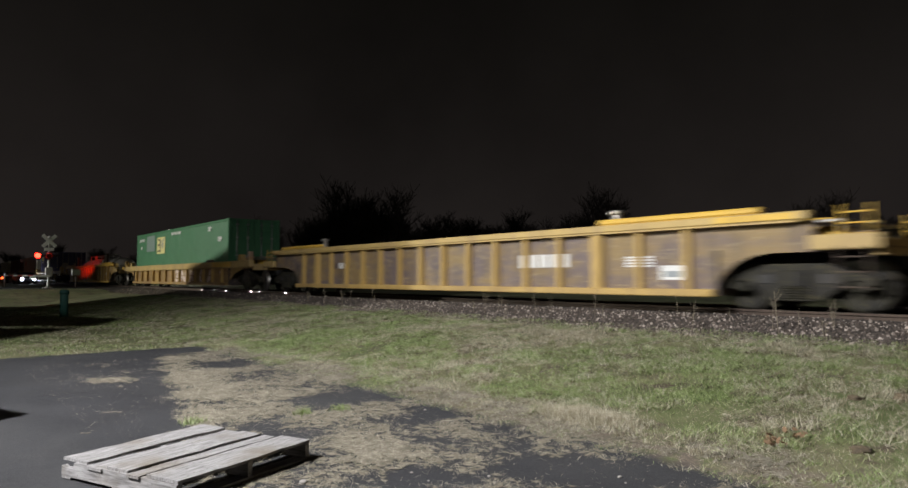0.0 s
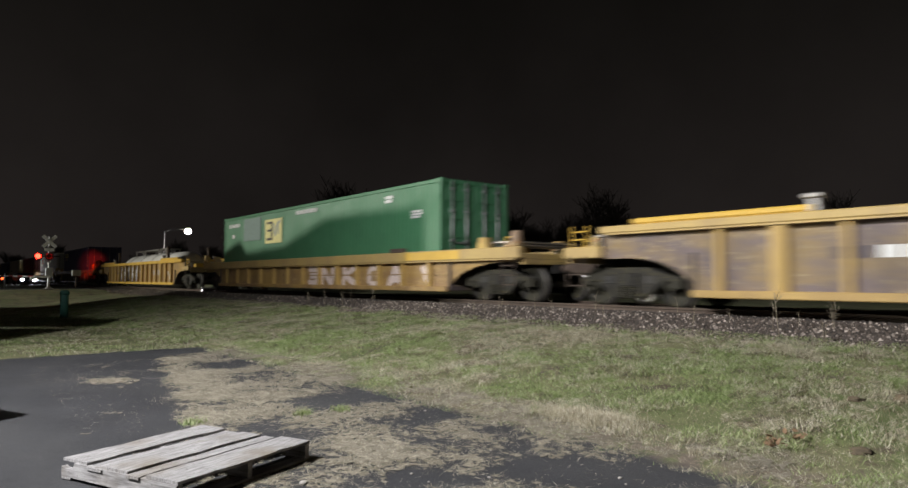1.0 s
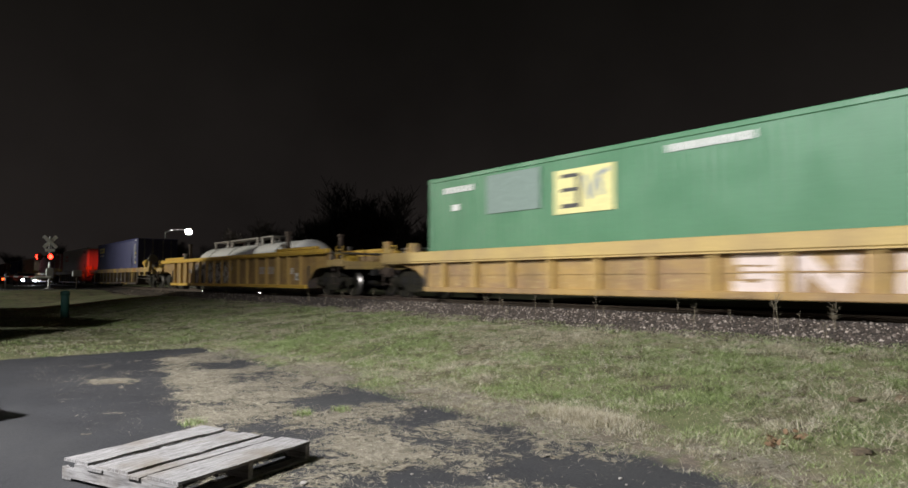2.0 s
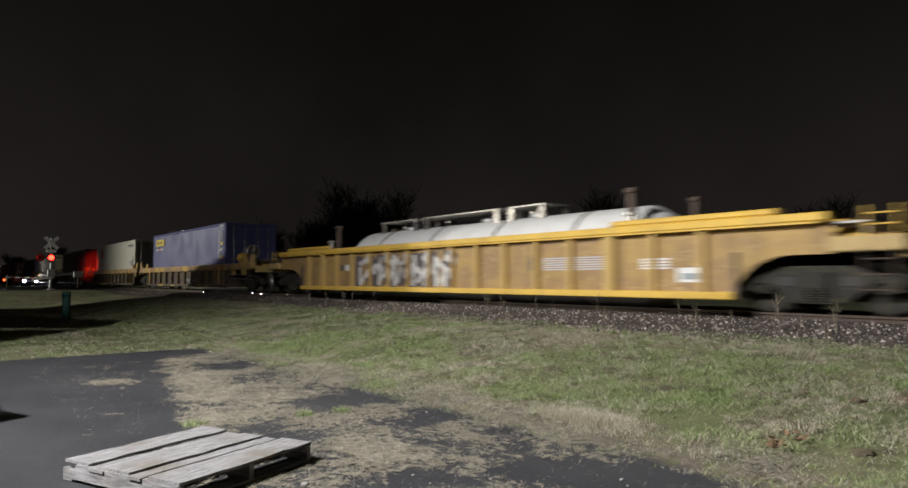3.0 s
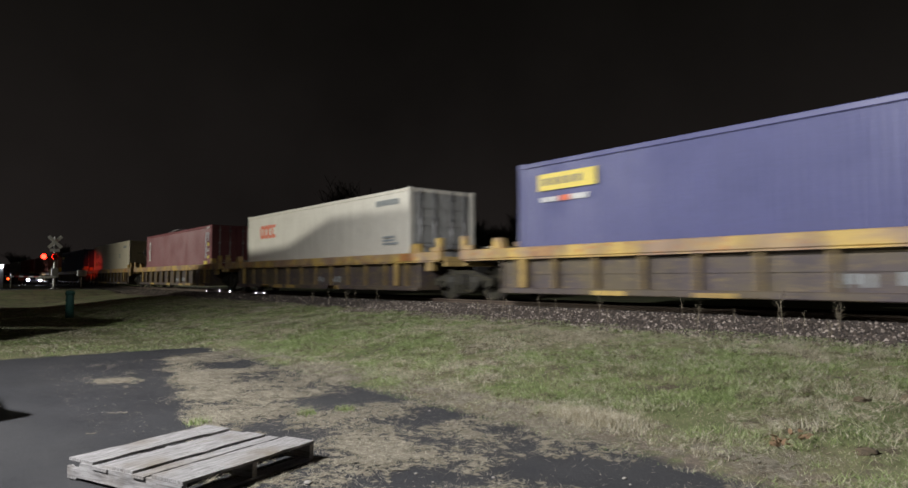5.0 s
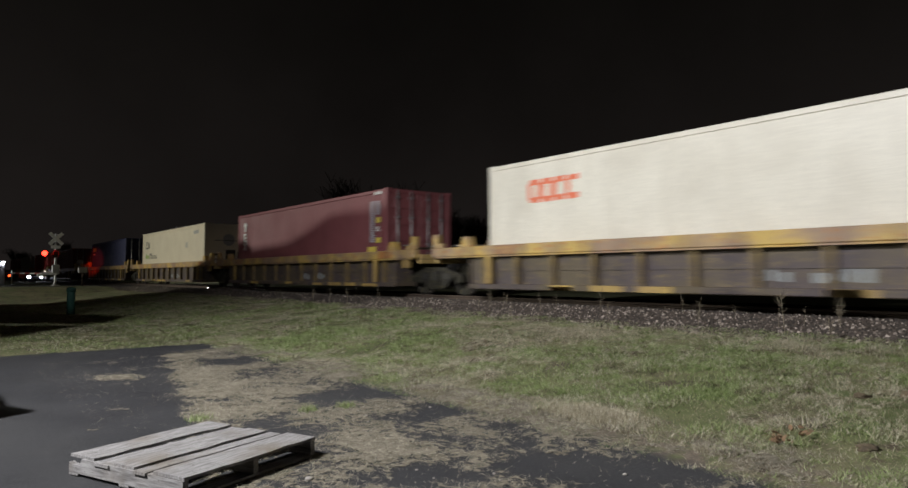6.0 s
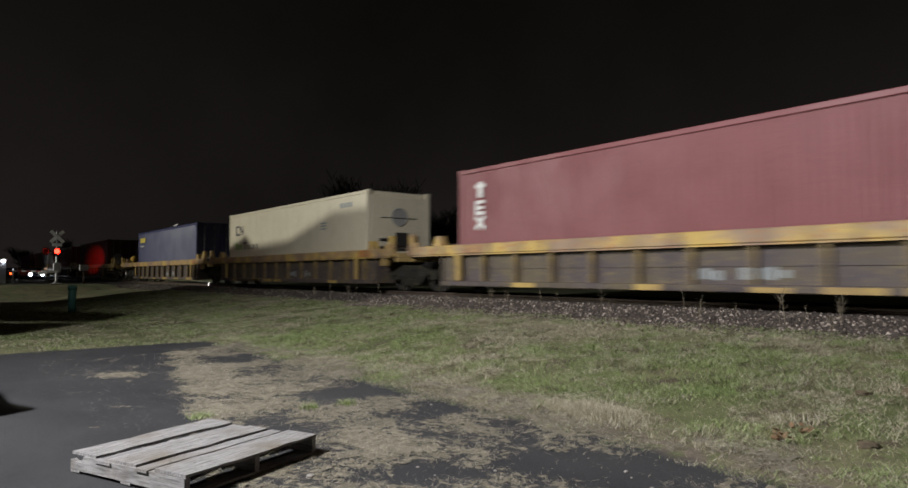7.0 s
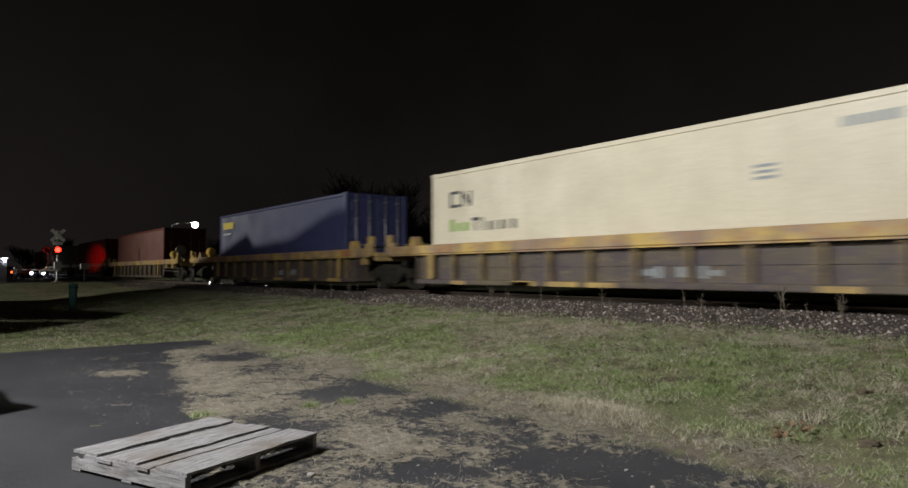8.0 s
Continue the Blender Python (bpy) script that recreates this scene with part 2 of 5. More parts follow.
def build_ground():
    xs = sorted({*np.round(np.arange(-60, 8.01, 0.25), 3), *np.arange(-140, -60, 2.0), *np.arange(8, 40, 2.0),
                 -1500, -700, -400, -250, -180, 60, 100, 200, 400, 700, 1500})
    ys = sorted({*np.round(np.arange(-6, 16.01, 0.2), 3), *np.arange(16, 40, 1.5), *np.arange(-40, -6, 2.0),
                 -1500, -700, -300, -150, -80, 60, 90, 140, 250, 450, 800, 1500})
    verts = [(x, y, height(x, y)) for x in xs for y in ys]
    ny = len(ys)
    faces = [(i * ny + j, (i + 1) * ny + j, (i + 1) * ny + j + 1, i * ny + j + 1) for i in range(len(xs) - 1) for j in range(ny - 1)]
    me = bpy.data.meshes.new("ground")
    me.from_pydata(verts, [], faces)
    me.polygons.foreach_set("use_smooth", [True] * len(faces))
    k = Nodes("asphalt_straw_and_grass")
    X, Y, Z = k.xyz()
    wob = k.math("MULTIPLY", k.math("SUBTRACT", k.noise(0.55, 5, 0.6), 0.5), 2.2)
    fine = k.noise(60, 4, 0.65)
    mid = k.noise(6, 5, 0.6)
    # asphalt
    asphalt = k.mix(k.step(k.noise(1.3, 5), 0.35, 0.7), (0.015, 0.0155, 0.0185), (0.032, 0.033, 0.037))
    asphalt = k.mix(k.step(k.noise(120, 3, 0.7), 0.56, 0.72), asphalt, (0.10, 0.098, 0.094))
    asphalt = k.mix(k.step(k.noise(5, 8, 0.8), 0.42, 0.62), asphalt, k.mix(k.step(k.noise(40, 4, 0.7), 0.35, 0.65), (0.013, 0.0135, 0.016), (0.045, 0.045, 0.048)))
    # grass
    grass = k.mix(k.step(k.noise(0.8, 5, 0.6), 0.40, 0.62), (0.105, 0.135, 0.042), (0.20, 0.195, 0.095))
    grass = k.mix(k.step(fine, 0.35, 0.7), k.mix(0.4, grass, (0.06, 0.055, 0.03)), grass)
    grass = k.mix(k.step(k.noise(2.3, 6, 0.7), 0.52, 0.62), grass, (0.075, 0.056, 0.036))
    # ballast bed
    stones = k.mix(k.step(k.noise(24, 3), 0.45, 0.6), (0.022, 0.018, 0.015), (0.10, 0.082, 0.068))
    edge = k.math("ADD", Y, k.math("MULTIPLY", wob, 0.25))
    on_lot = k.math("MULTIPLY", k.step(k.math("ADD", X, wob), -13.4, -13.2), k.step(edge, 4.35, 4.15))
    soil = k.mix(k.step(fine, 0.3, 0.7), (0.085, 0.066, 0.05), (0.21, 0.17, 0.13))
    verge = k.math("MULTIPLY", k.math("MULTIPLY", k.step(edge, 5.15, 4.55), k.step(X, -8.0, -5.0)), k.step(mid, 0.36, 0.56))
    dust = k.math("MULTIPLY", k.step(k.noise(0.35, 4, 0.6, (1, 1.6, 1)), 0.45, 0.75), 0.24)
    base = k.mix(on_lot, k.mix(verge, grass, soil), k.mix(dust, asphalt, (0.10, 0.097, 0.092)))
    bed = k.math("MULTIPLY", k.step(k.math("ADD", Y, k.math("MULTIPLY", wob, 0.35)), 8.9, 9.15), k.step(Y, 16.5, 16.0))
    base = k.mix(bed, base, stones)
    grit = k.noise(210, 2, 0.6)
    relief = k.math("ADD", k.math("MULTIPLY", grit, on_lot), k.math("MULTIPLY", k.math("ADD", fine, mid), k.math("SUBTRACT", 1.0, on_lot)))
    me.materials.append(k.done(base, 0.92, 0.0, relief, 0.5, 0.012))
    ob = new("ground", me)
    tagged(ob, "cracked asphalt lot, patchy winter grass and gravel railway bed", "ground", kind="structure")


build_ground()

# ---- railway track ----
def build_track():
    track = tagged(empty("railway_track"), "worn steel rails on dark creosoted ties in gravel ballast", "railway track", kind="structure")
    outline = [(-0.075, 0), (0.075, 0), (0.075, 0.012), (0.012, 0.035), (0.010, 0.12), (0.036, 0.135), (0.036, 0.165),
               (0.028, 0.172), (-0.028, 0.172), (-0.036, 0.165), (-0.036, 0.135), (-0.010, 0.12), (-0.012, 0.035), (-0.075, 0.012)]
    for y in (TRACK - 0.755, TRACK + 0.755):
        bm = bmesh.new()
        prism(bm, outline, -260, 120)
        bmesh.ops.rotate(bm, cent=(0, 0, 0), matrix=Matrix.Rotation(radians(-90), 3, "Z"), verts=bm.verts)
        bmesh.ops.translate(bm, vec=(0, y, RAIL - 0.172), verts=bm.verts)
        for f in bm.faces:
            f.material_index = 1 if f.normal.z > 0.9 and f.calc_center_median().z > RAIL - 0.01 else 0
        part("rail", bm, ["rust", "tread"], track, "rusty rail with a polished running edge")
    # polished plates added by the near rail, turned to glint the lot lamp at EYE
    k = Nodes("polished_glint_steel")
    shiny = k.done((0.85, 0.83, 0.80), 0.18, 1.0)
    for x, wide in ((-33.7, 0.22), (-31.9, 0.05), (-30.4, 0.06), (-27.4, 0.045), (-26.5, 0.05), (-24.0, 0.03)):
        at = Vector((x, TRACK - 1.0, RAIL - 0.02))
        n = (Vector(LOT_LAMP) - at).normalized() + (Vector(EYE) - at).normalized()
        bm = bmesh.new()
        box(bm, -wide / 2, wide / 2, -0.018, 0.018, -0.16, 0.0, bevel=0.003)
        plate = part("glint_plate", bm, shiny, track, "small polished steel plate, added and angled to make a glint")
        plate.matrix_basis = Matrix.Translation(at) @ n.to_track_quat("Z", "X").to_matrix().to_4x4()
    first = None
    for i in range(190):
        x = 8 - i * 0.5
        if first is None:
            first = block("tie", track, "tie", -0.11, 0.11, -1.3, 1.3, -0.16, 0.0, bevel=0.01)
            first.matrix_basis = pose(x, TRACK, RAIL - 0.18)
        else:
            share("tie", first, track, pose(x, TRACK + random.uniform(-0.04, 0.04), RAIL - 0.18 + random.uniform(-0.012, 0.004), 0, 0, random.uniform(-1, 1)))


build_track()


# ---- train ----
def wheelset_mesh():
    bm = bmesh.new()
    rod(bm, (0, -0.9, 0), (0, 0.9, 0), 0.08, sides=12)
    for s in (-1, 1):
        prof = [(0.10, s * 0.66), (0.12, s * 0.80), (0.30, s * 0.755), (0.36, s * 0.80), (0.42, s * 0.80), (0.42, s * 0.70), (0.447, s * 0.69),
                (0.447, s * 0.665), (0.36, s * 0.665), (0.29, s * 0.70)]
        lathe(bm, prof if s > 0 else prof[::-1], "y", 28)
        lathe(bm, [(0.11, s * 0.86), (0.11, s * 1.02)] if s > 0 else [(0.11, s * 1.02), (0.11, s * 0.86)], "y", 12)
        for i in range(3):
            a = i * 2 * math.pi / 3
            rod(bm, (0.06 * math.cos(a), s * 1.0, 0.06 * math.sin(a)), (0.06 * math.cos(a), s * 1.04, 0.06 * math.sin(a)), 0.018, sides=6)
    for f in bm.faces:
        c = f.calc_center_median()
        if abs(math.hypot(c.x, c.z) - 0.42) < 0.02:
            f.material_index = 1
    bmesh.ops.recalc_face_normals(bm, faces=bm.faces[:])
    return bm


SHARED = {}


def truck(car, x):
    """A two-axle truck: bolster, two cast side frames with springs, two wheelsets."""
    bm = bmesh.new()
    box(bm, -0.2, 0.2, -1.15, 1.15, 0.38, 0.66, bevel=0.03)
    t = part("truck", bm, "iron", car, "grimy cast-steel truck")
    t.matrix_basis = pose(x, 0, 0)
    for s in (-1, 1):
        if "frame" not in SHARED:
            bm = bmesh.new()
            up = [(-1.16, 0.36), (-1.16, 0.56), (-0.86, 0.62), (-0.45, 0.76), (0.45, 0.76), (0.86, 0.62), (1.16, 0.56), (1.16, 0.36),
                  (0.98, 0.36), (0.96, 0.48), (0.80, 0.50), (0.42, 0.22), (0.28, 0.16), (-0.28, 0.16), (-0.42, 0.22), (-0.80, 0.50), (-0.96, 0.48), (-0.98, 0.36)]
            prism(bm, up, -0.07, 0.07)
            for a, b in ((-0.62, -0.34), (0.34, 0.62)):
                box(bm, a, b, -0.078, 0.078, 0.44, 0.60, bevel=0.01, mi=1)
            for k in (-0.16, 0.0, 0.16):
                for j in range(5):
                    lathe(bm, [(0.06, 0.20 + j * 0.04), (0.075, 0.22 + j * 0.04), (0.06, 0.24 + j * 0.04)], "z", 10, 0, (k, -0.09, 0))
            box(bm, -0.3, 0.3, -0.13, -0.06, 0.17, 0.20, bevel=0.01)
            SHARED["frame"] = part("side_frame", bm, ["iron", "black"], t)
            SHARED["frame"].matrix_basis = pose(0, s * 1.0, 0)
        else:
            share("side_frame", SHARED["frame"], t, pose(0, s * 1.0, 0, 0, 0, 0 if s < 0 else 180))
    for dx in (-0.89, 0.89):
        if "wheels" not in SHARED:
            SHARED["wheels"] = part("wheelset", wheelset_mesh(), ["iron", "tread"], t, "two steel wheels on an axle")
            w = SHARED["wheels"]
        else:
            w = share("wheelset", SHARED["wheels"], t, pose(dx, 0, 0.42))
        SPINNERS.append((w, (dx, 0, 0.42)))
    bm = bmesh.new()
    for dx in (-0.5, 0.5):
        box(bm, dx - 0.06, dx + 0.06, -1.0, 1.0, 0.30, 0.42, bevel=0.02)
        for s in (-1, 1):
            box(bm, dx * 0.86 - 0.05, dx * 0.86 + 0.05, s * 0.70, s * 0.82, 0.24, 0.50, bevel=0.02)
    part("brake_beam", bm, "black", t)
    return t


def arch_curve(x_end, x_body, z0, z1, n=8):
    """From the low body corner out and up to the deck, as a rounded wheel arch."""
    pts = []
    for i in range(n + 1):
        a = math.pi / 2 * i / n
        pts.append((x_body + (x_end - x_body) * (1 - math.cos(a)), z0 + (z1 - z0) * math.sin(a)))
    return pts


def well_car(name, label, at, deck, chord, body, zc, panels, chord_mat, rib_mat, trucks, spacing, arched=True, tall=False, bright_end=True,
             couplers=(True, True), ribs_skip=0.0):
    """deck, chord, body: (left, right) ends in the car's own space; zc: lower and upper edge of the top chord."""
    car = tagged(empty(name), label, "rail car", "well cars of the train")
    L, R = body
    zb, side = 0.24, 1.51
    under = 0.93
    # side sheets with wheel arches, near and far
    if arched:
        e0, e1 = (chord[0], chord[1])
        out = arch_curve(e1 - 0.55, R, zb, under) + [(e1, under), (e1, zc[0] + 0.02), (e0, zc[0] + 0.02), (e0, under)]
        out += arch_curve(e0 + 0.55, L, zb, under)[::-1]
    else:
        out = [(L, zb), (R, zb), (R, zc[0] + 0.02), (L, zc[0] + 0.02)]
    for s in (-1, 1):
        bm = bmesh.new()
        prism(bm, out, s * (side - 0.175) - 0.006, s * (side - 0.175) + 0.006)
        sheet = part("side_sheet", bm, panels, car)
        bm = bmesh.new()
        y0, y1 = sorted((s * side, s * (side - 0.20)))
        box(bm, chord[0], chord[1], y0, y1, zc[0] + 0.03, zc[1], bevel=0.02)
        box(bm, chord[0] + 0.15, chord[1] - 0.15, *sorted((s * (side - 0.015), s * (side - 0.12))), zc[0], zc[0] + 0.028)
        part("top_chord", bm, chord_mat, car)
        bm = bmesh.new()
        box(bm, L, R, *sorted((s * (side - 0.03), s * (side - 0.2))), zb - 0.03, zb + 0.10, bevel=0.015)
        part("bottom_chord", bm, panels if not tall else rib_mat, car)
        if not tall:
            bm = bmesh.new()
            box(bm, L, R, *sorted((s * (side - 0.15), s * (side - 0.17))), 0.64, 0.67)
            part("stiffener", bm, panels, car)
        # posts
        n = int((R - L - 0.5) / spacing)
        for i in range(n + 1):
            x = (L + R) / 2 + (i - n / 2) * spacing
            wide = 0.15 if abs(abs(x) - 6.1) < spacing * 0.5 and tall else 0.065
            key = ("post", name, wide, tall)
            yy = s * (side - 0.10)
            if key not in SHARED:
                bm = bmesh.new()
                vs = [(-wide, 0.06), (-wide * 0.75, -0.05), (wide * 0.75, -0.05), (wide, 0.06)]
                a = [bm.verts.new((px, py, zb + 0.10)) for px, py in vs]
                b = [bm.verts.new((px, py, zc[0])) for px, py in vs]
                for q in range(4):
                    bm.faces.new((a[q], a[(q + 1) % 4], b[(q + 1) % 4], b[q]))
                bm.faces.new(a[::-1]), bm.faces.new(b)
                bmesh.ops.recalc_face_normals(bm, faces=bm.faces[:])
                SHARED[key] = part("post", bm, rib_mat, car)
                SHARED[key].matrix_basis = pose(x, yy, 0, 0, 0, 0 if s < 0 else 180)
            else:
                share("post", SHARED[key], car, pose(x, yy, 0, 0, 0, 0 if s < 0 else 180))
        if tall:
            for x0, x1 in ((chord[0] + 0.75, chord[0] + 4.0), (chord[1] - 4.0, chord[1] - 0.75)):
                block("guide_rail", car, "yellow_bright", x0, x1, *sorted((s * (side - 0.02), s * (side - 0.2))), zc[1], zc[1] + 0.11, bevel=0.03)
            for x in (-5.75, 6.2):
                bm = bmesh.new()
                box(bm, x - 0.06, x + 0.06, *sorted((s * (side - 0.05), s * (side - 0.17))), zc[1], zc[1] + 0.20, bevel=0.01)
                box(bm, x - 0.11, x + 0.09, *sorted((s * (side - 0.02), s * (side - 0.2))), zc[1] + 0.20, zc[1] + 0.28, bevel=0.015)
                part("guide_post", bm, "steel", car, "steel guide post with a worn cap")
    # floor of the well: cross members and end bulkheads
    for i in range(7):
        x = L + 0.4 + (R - L - 0.8) * i / 6
        block("cross_member", car, "rust", x - 0.14, x + 0.14, -side + 0.12, side - 0.12, zb - 0.02, zb + 0.03)
    for sgn, x in ((-1, L), (1, R)):
        bm = bmesh.new()
        box(bm, min(x, x + sgn * 0.06), max(x, x + sgn * 0.06), -side + 0.11, side - 0.11, zb, 1.0)
        part("bulkhead", bm, "panel_grey", car)
    # end platforms
    for e, (x0, x1) in enumerate(((deck[0], L), (R, deck[1]))):
        zt = min(zc[1] - 0.02, 1.2)
        bm = bmesh.new()
        box(bm, x0, x1, -0.32, 0.32, 0.66, 0.95, bevel=0.02)
        part("centre_sill", bm, "black", car)
        block("platform", car, "rust", x0 + 0.02, x1, -side + 0.18, side - 0.18, 0.97, 1.01)
        xo0, xo1 = (deck[0], chord[0]) if e == 0 else (chord[1], deck[1])
        if xo1 - xo0 > 0.2:
            for s in (-1, 1):
                block("platform_sill", car, "yellow_faded", xo0, xo1, *sorted((s * (side - 0.03), s * (side - 0.17))), 0.95, 1.18, bevel=0.02)
        xe = x0 if e == 0 else x1
        if not tall:
            for s in (-1, 1):
                sg = 1 if e == 0 else -1
                bm = bmesh.new()
                box(bm, *sorted((xe + sg * 0.06, xe + sg * 0.28)), *sorted((s * (side - 0.02), s * (side - 0.20))), zc[1] - 0.01, zc[1] + 0.36, bevel=0.03)
                box(bm, *sorted((xe + sg * 0.28, xe + sg * 0.50)), *sorted((s * (side - 0.04), s * (side - 0.16))), zc[1] - 0.01, zc[1] + 0.12, bevel=0.02)
                part("end_post", bm, "chord", car, "yellow stub post at the platform's corner")
                bm = bmesh.new()
                prism(bm, [(xe + sg * 1.15, zc[1]), (xe + sg * 1.55, zc[1]), (xe + sg * 1.45, zc[1] + 0.26), (xe + sg * 1.25, zc[1] + 0.26)],
                      *sorted((s * (side - 0.10), s * (side - 0.3))))
                part("guide_block", bm, "chord", car, "sloped yellow guide block")
            block("platform_plate", car, "steel", *sorted((xe + sg * 0.45, xe + sg * 1.1)), -1.1, 1.1, 1.30, 1.34)
            for yy in (-0.9, 0.9):
                block("plate_leg", car, "rust", xe + sg * 0.75 - 0.04, xe + sg * 0.75 + 0.04, yy - 0.04, yy + 0.04, 1.01, 1.30)
        block("end_sill", car, "yellow_faded", min(xe, xe + (0.12 if e == 0 else -0.12)), max(xe, xe + (0.12 if e == 0 else -0.12)),
              -side + 0.18, side - 0.18, 0.86, 1.12, bevel=0.015)
        if couplers[e]:
            sg = -1 if e == 0 else 1
            bm = bmesh.new()
            rod(bm, (xe, 0, 0.78), (xe + sg * 0.45, 0, 0.78), 0.09)
            box(bm, *sorted((xe + sg * 0.35, xe + sg * 0.62)), -0.16, 0.16, 0.62, 0.94, bevel=0.05)
            part("coupler", bm, "rust", car)
            # railing, ladder and brake housing on the end platform
            for s in (-1, 1):
                bm = bmesh.new()
                xa, xb = sorted((xe - sg * 0.15, xe - sg * 0.55))
                for xx in (xa, xb):
                    rod(bm, (xx, s * 1.36, 1.0), (xx, s * 1.36, 1.62 if tall else 1.5), 0.016, sides=6)
                for k in range(3):
                    rod(bm, (xa, s * 1.36, 1.18 + 0.16 * k), (xb, s * 1.36, 1.18 + 0.16 * k), 0.014, sides=6)
                part("ladder", bm, "yellow_bright", car, "yellow ladder and handrail")
                bm = bmesh.new()
                for k in range(3):
                    rod(bm, (xa, s * 1.50, 0.40 + 0.22 * k), (xb, s * 1.50, 0.40 + 0.22 * k), 0.013, sides=6)
                for xx in (xa, xb):
                    rod(bm, (xx, s * 1.50, 0.36), (xx, s * 1.50, 1.0), 0.014, sides=6)
                part("step", bm, "rust", car, "rusty steel step rungs")
            bm = bmesh.new()
            xm = xe - sg * 0.95
            box(bm, xm - 0.35, xm + 0.35, -1.2, 1.2, 1.38, 1.43, bevel=0.01)
            for xx in (xm - 0.3, xm + 0.3):
                for yy in (-1.1, 1.1):
                    rod(bm, (xx, yy, 1.0), (xx, yy, 1.38), 0.025, sides=6)
            part("walkway", bm, "steel", car, "grated end walkway")
            bm = bmesh.new()
            box(bm, xm - 0.2, xm + 0.25, -0.9, -0.45, 1.01, 1.34, bevel=0.04)
            part("brake_housing", bm, "yellow_bright", car)
            bm = bmesh.new()
            lathe(bm, [(0.02, -0.20), (0.14, -0.18), (0.21, -0.12), (0.21, 0.12), (0.14, 0.18), (0.02, 0.20)], "x", 18, 0, (xe - sg * 2.1, -1.1, 1.52))
            if arched:
                bm.free()
            else:
                box(bm, xe - sg * 2.1 - 0.1, xe - sg * 2.1 + 0.1, -1.2, -1.0, 1.0, 1.36)
                part("air_reservoir", bm, "yellow_bright", car, "yellow air reservoir")
            if arched or e == 0:
                continue
            bm = bmesh.new()
            lathe(bm, [(0.27, -0.02), (0.29, 0.0), (0.27, 0.02), (0.23, 0.0), (0.27, -0.02)], "x", 24, 0, (xe - sg * 1.15, -1.0, 1.75))
            for k in range(5):
                an = k * 2 * math.pi / 5
                rod(bm, (xe - sg * 1.15, -1.0, 1.75), (xe - sg * 1.15, -1.0 + 0.25 * math.cos(an), 1.75 + 0.25 * math.sin(an)), 0.015, sides=6)
            rod(bm, (xe - sg * 1.19, -1.0, 1.0), (xe - sg * 1.19, -1.0, 1.78), 0.04, sides=8)
            part("brake_wheel", bm, "steel", car, "steel hand-brake wheel on its post")
    for x in trucks:
        truck(car, x)
    MOVERS.append((car, at))
    return car


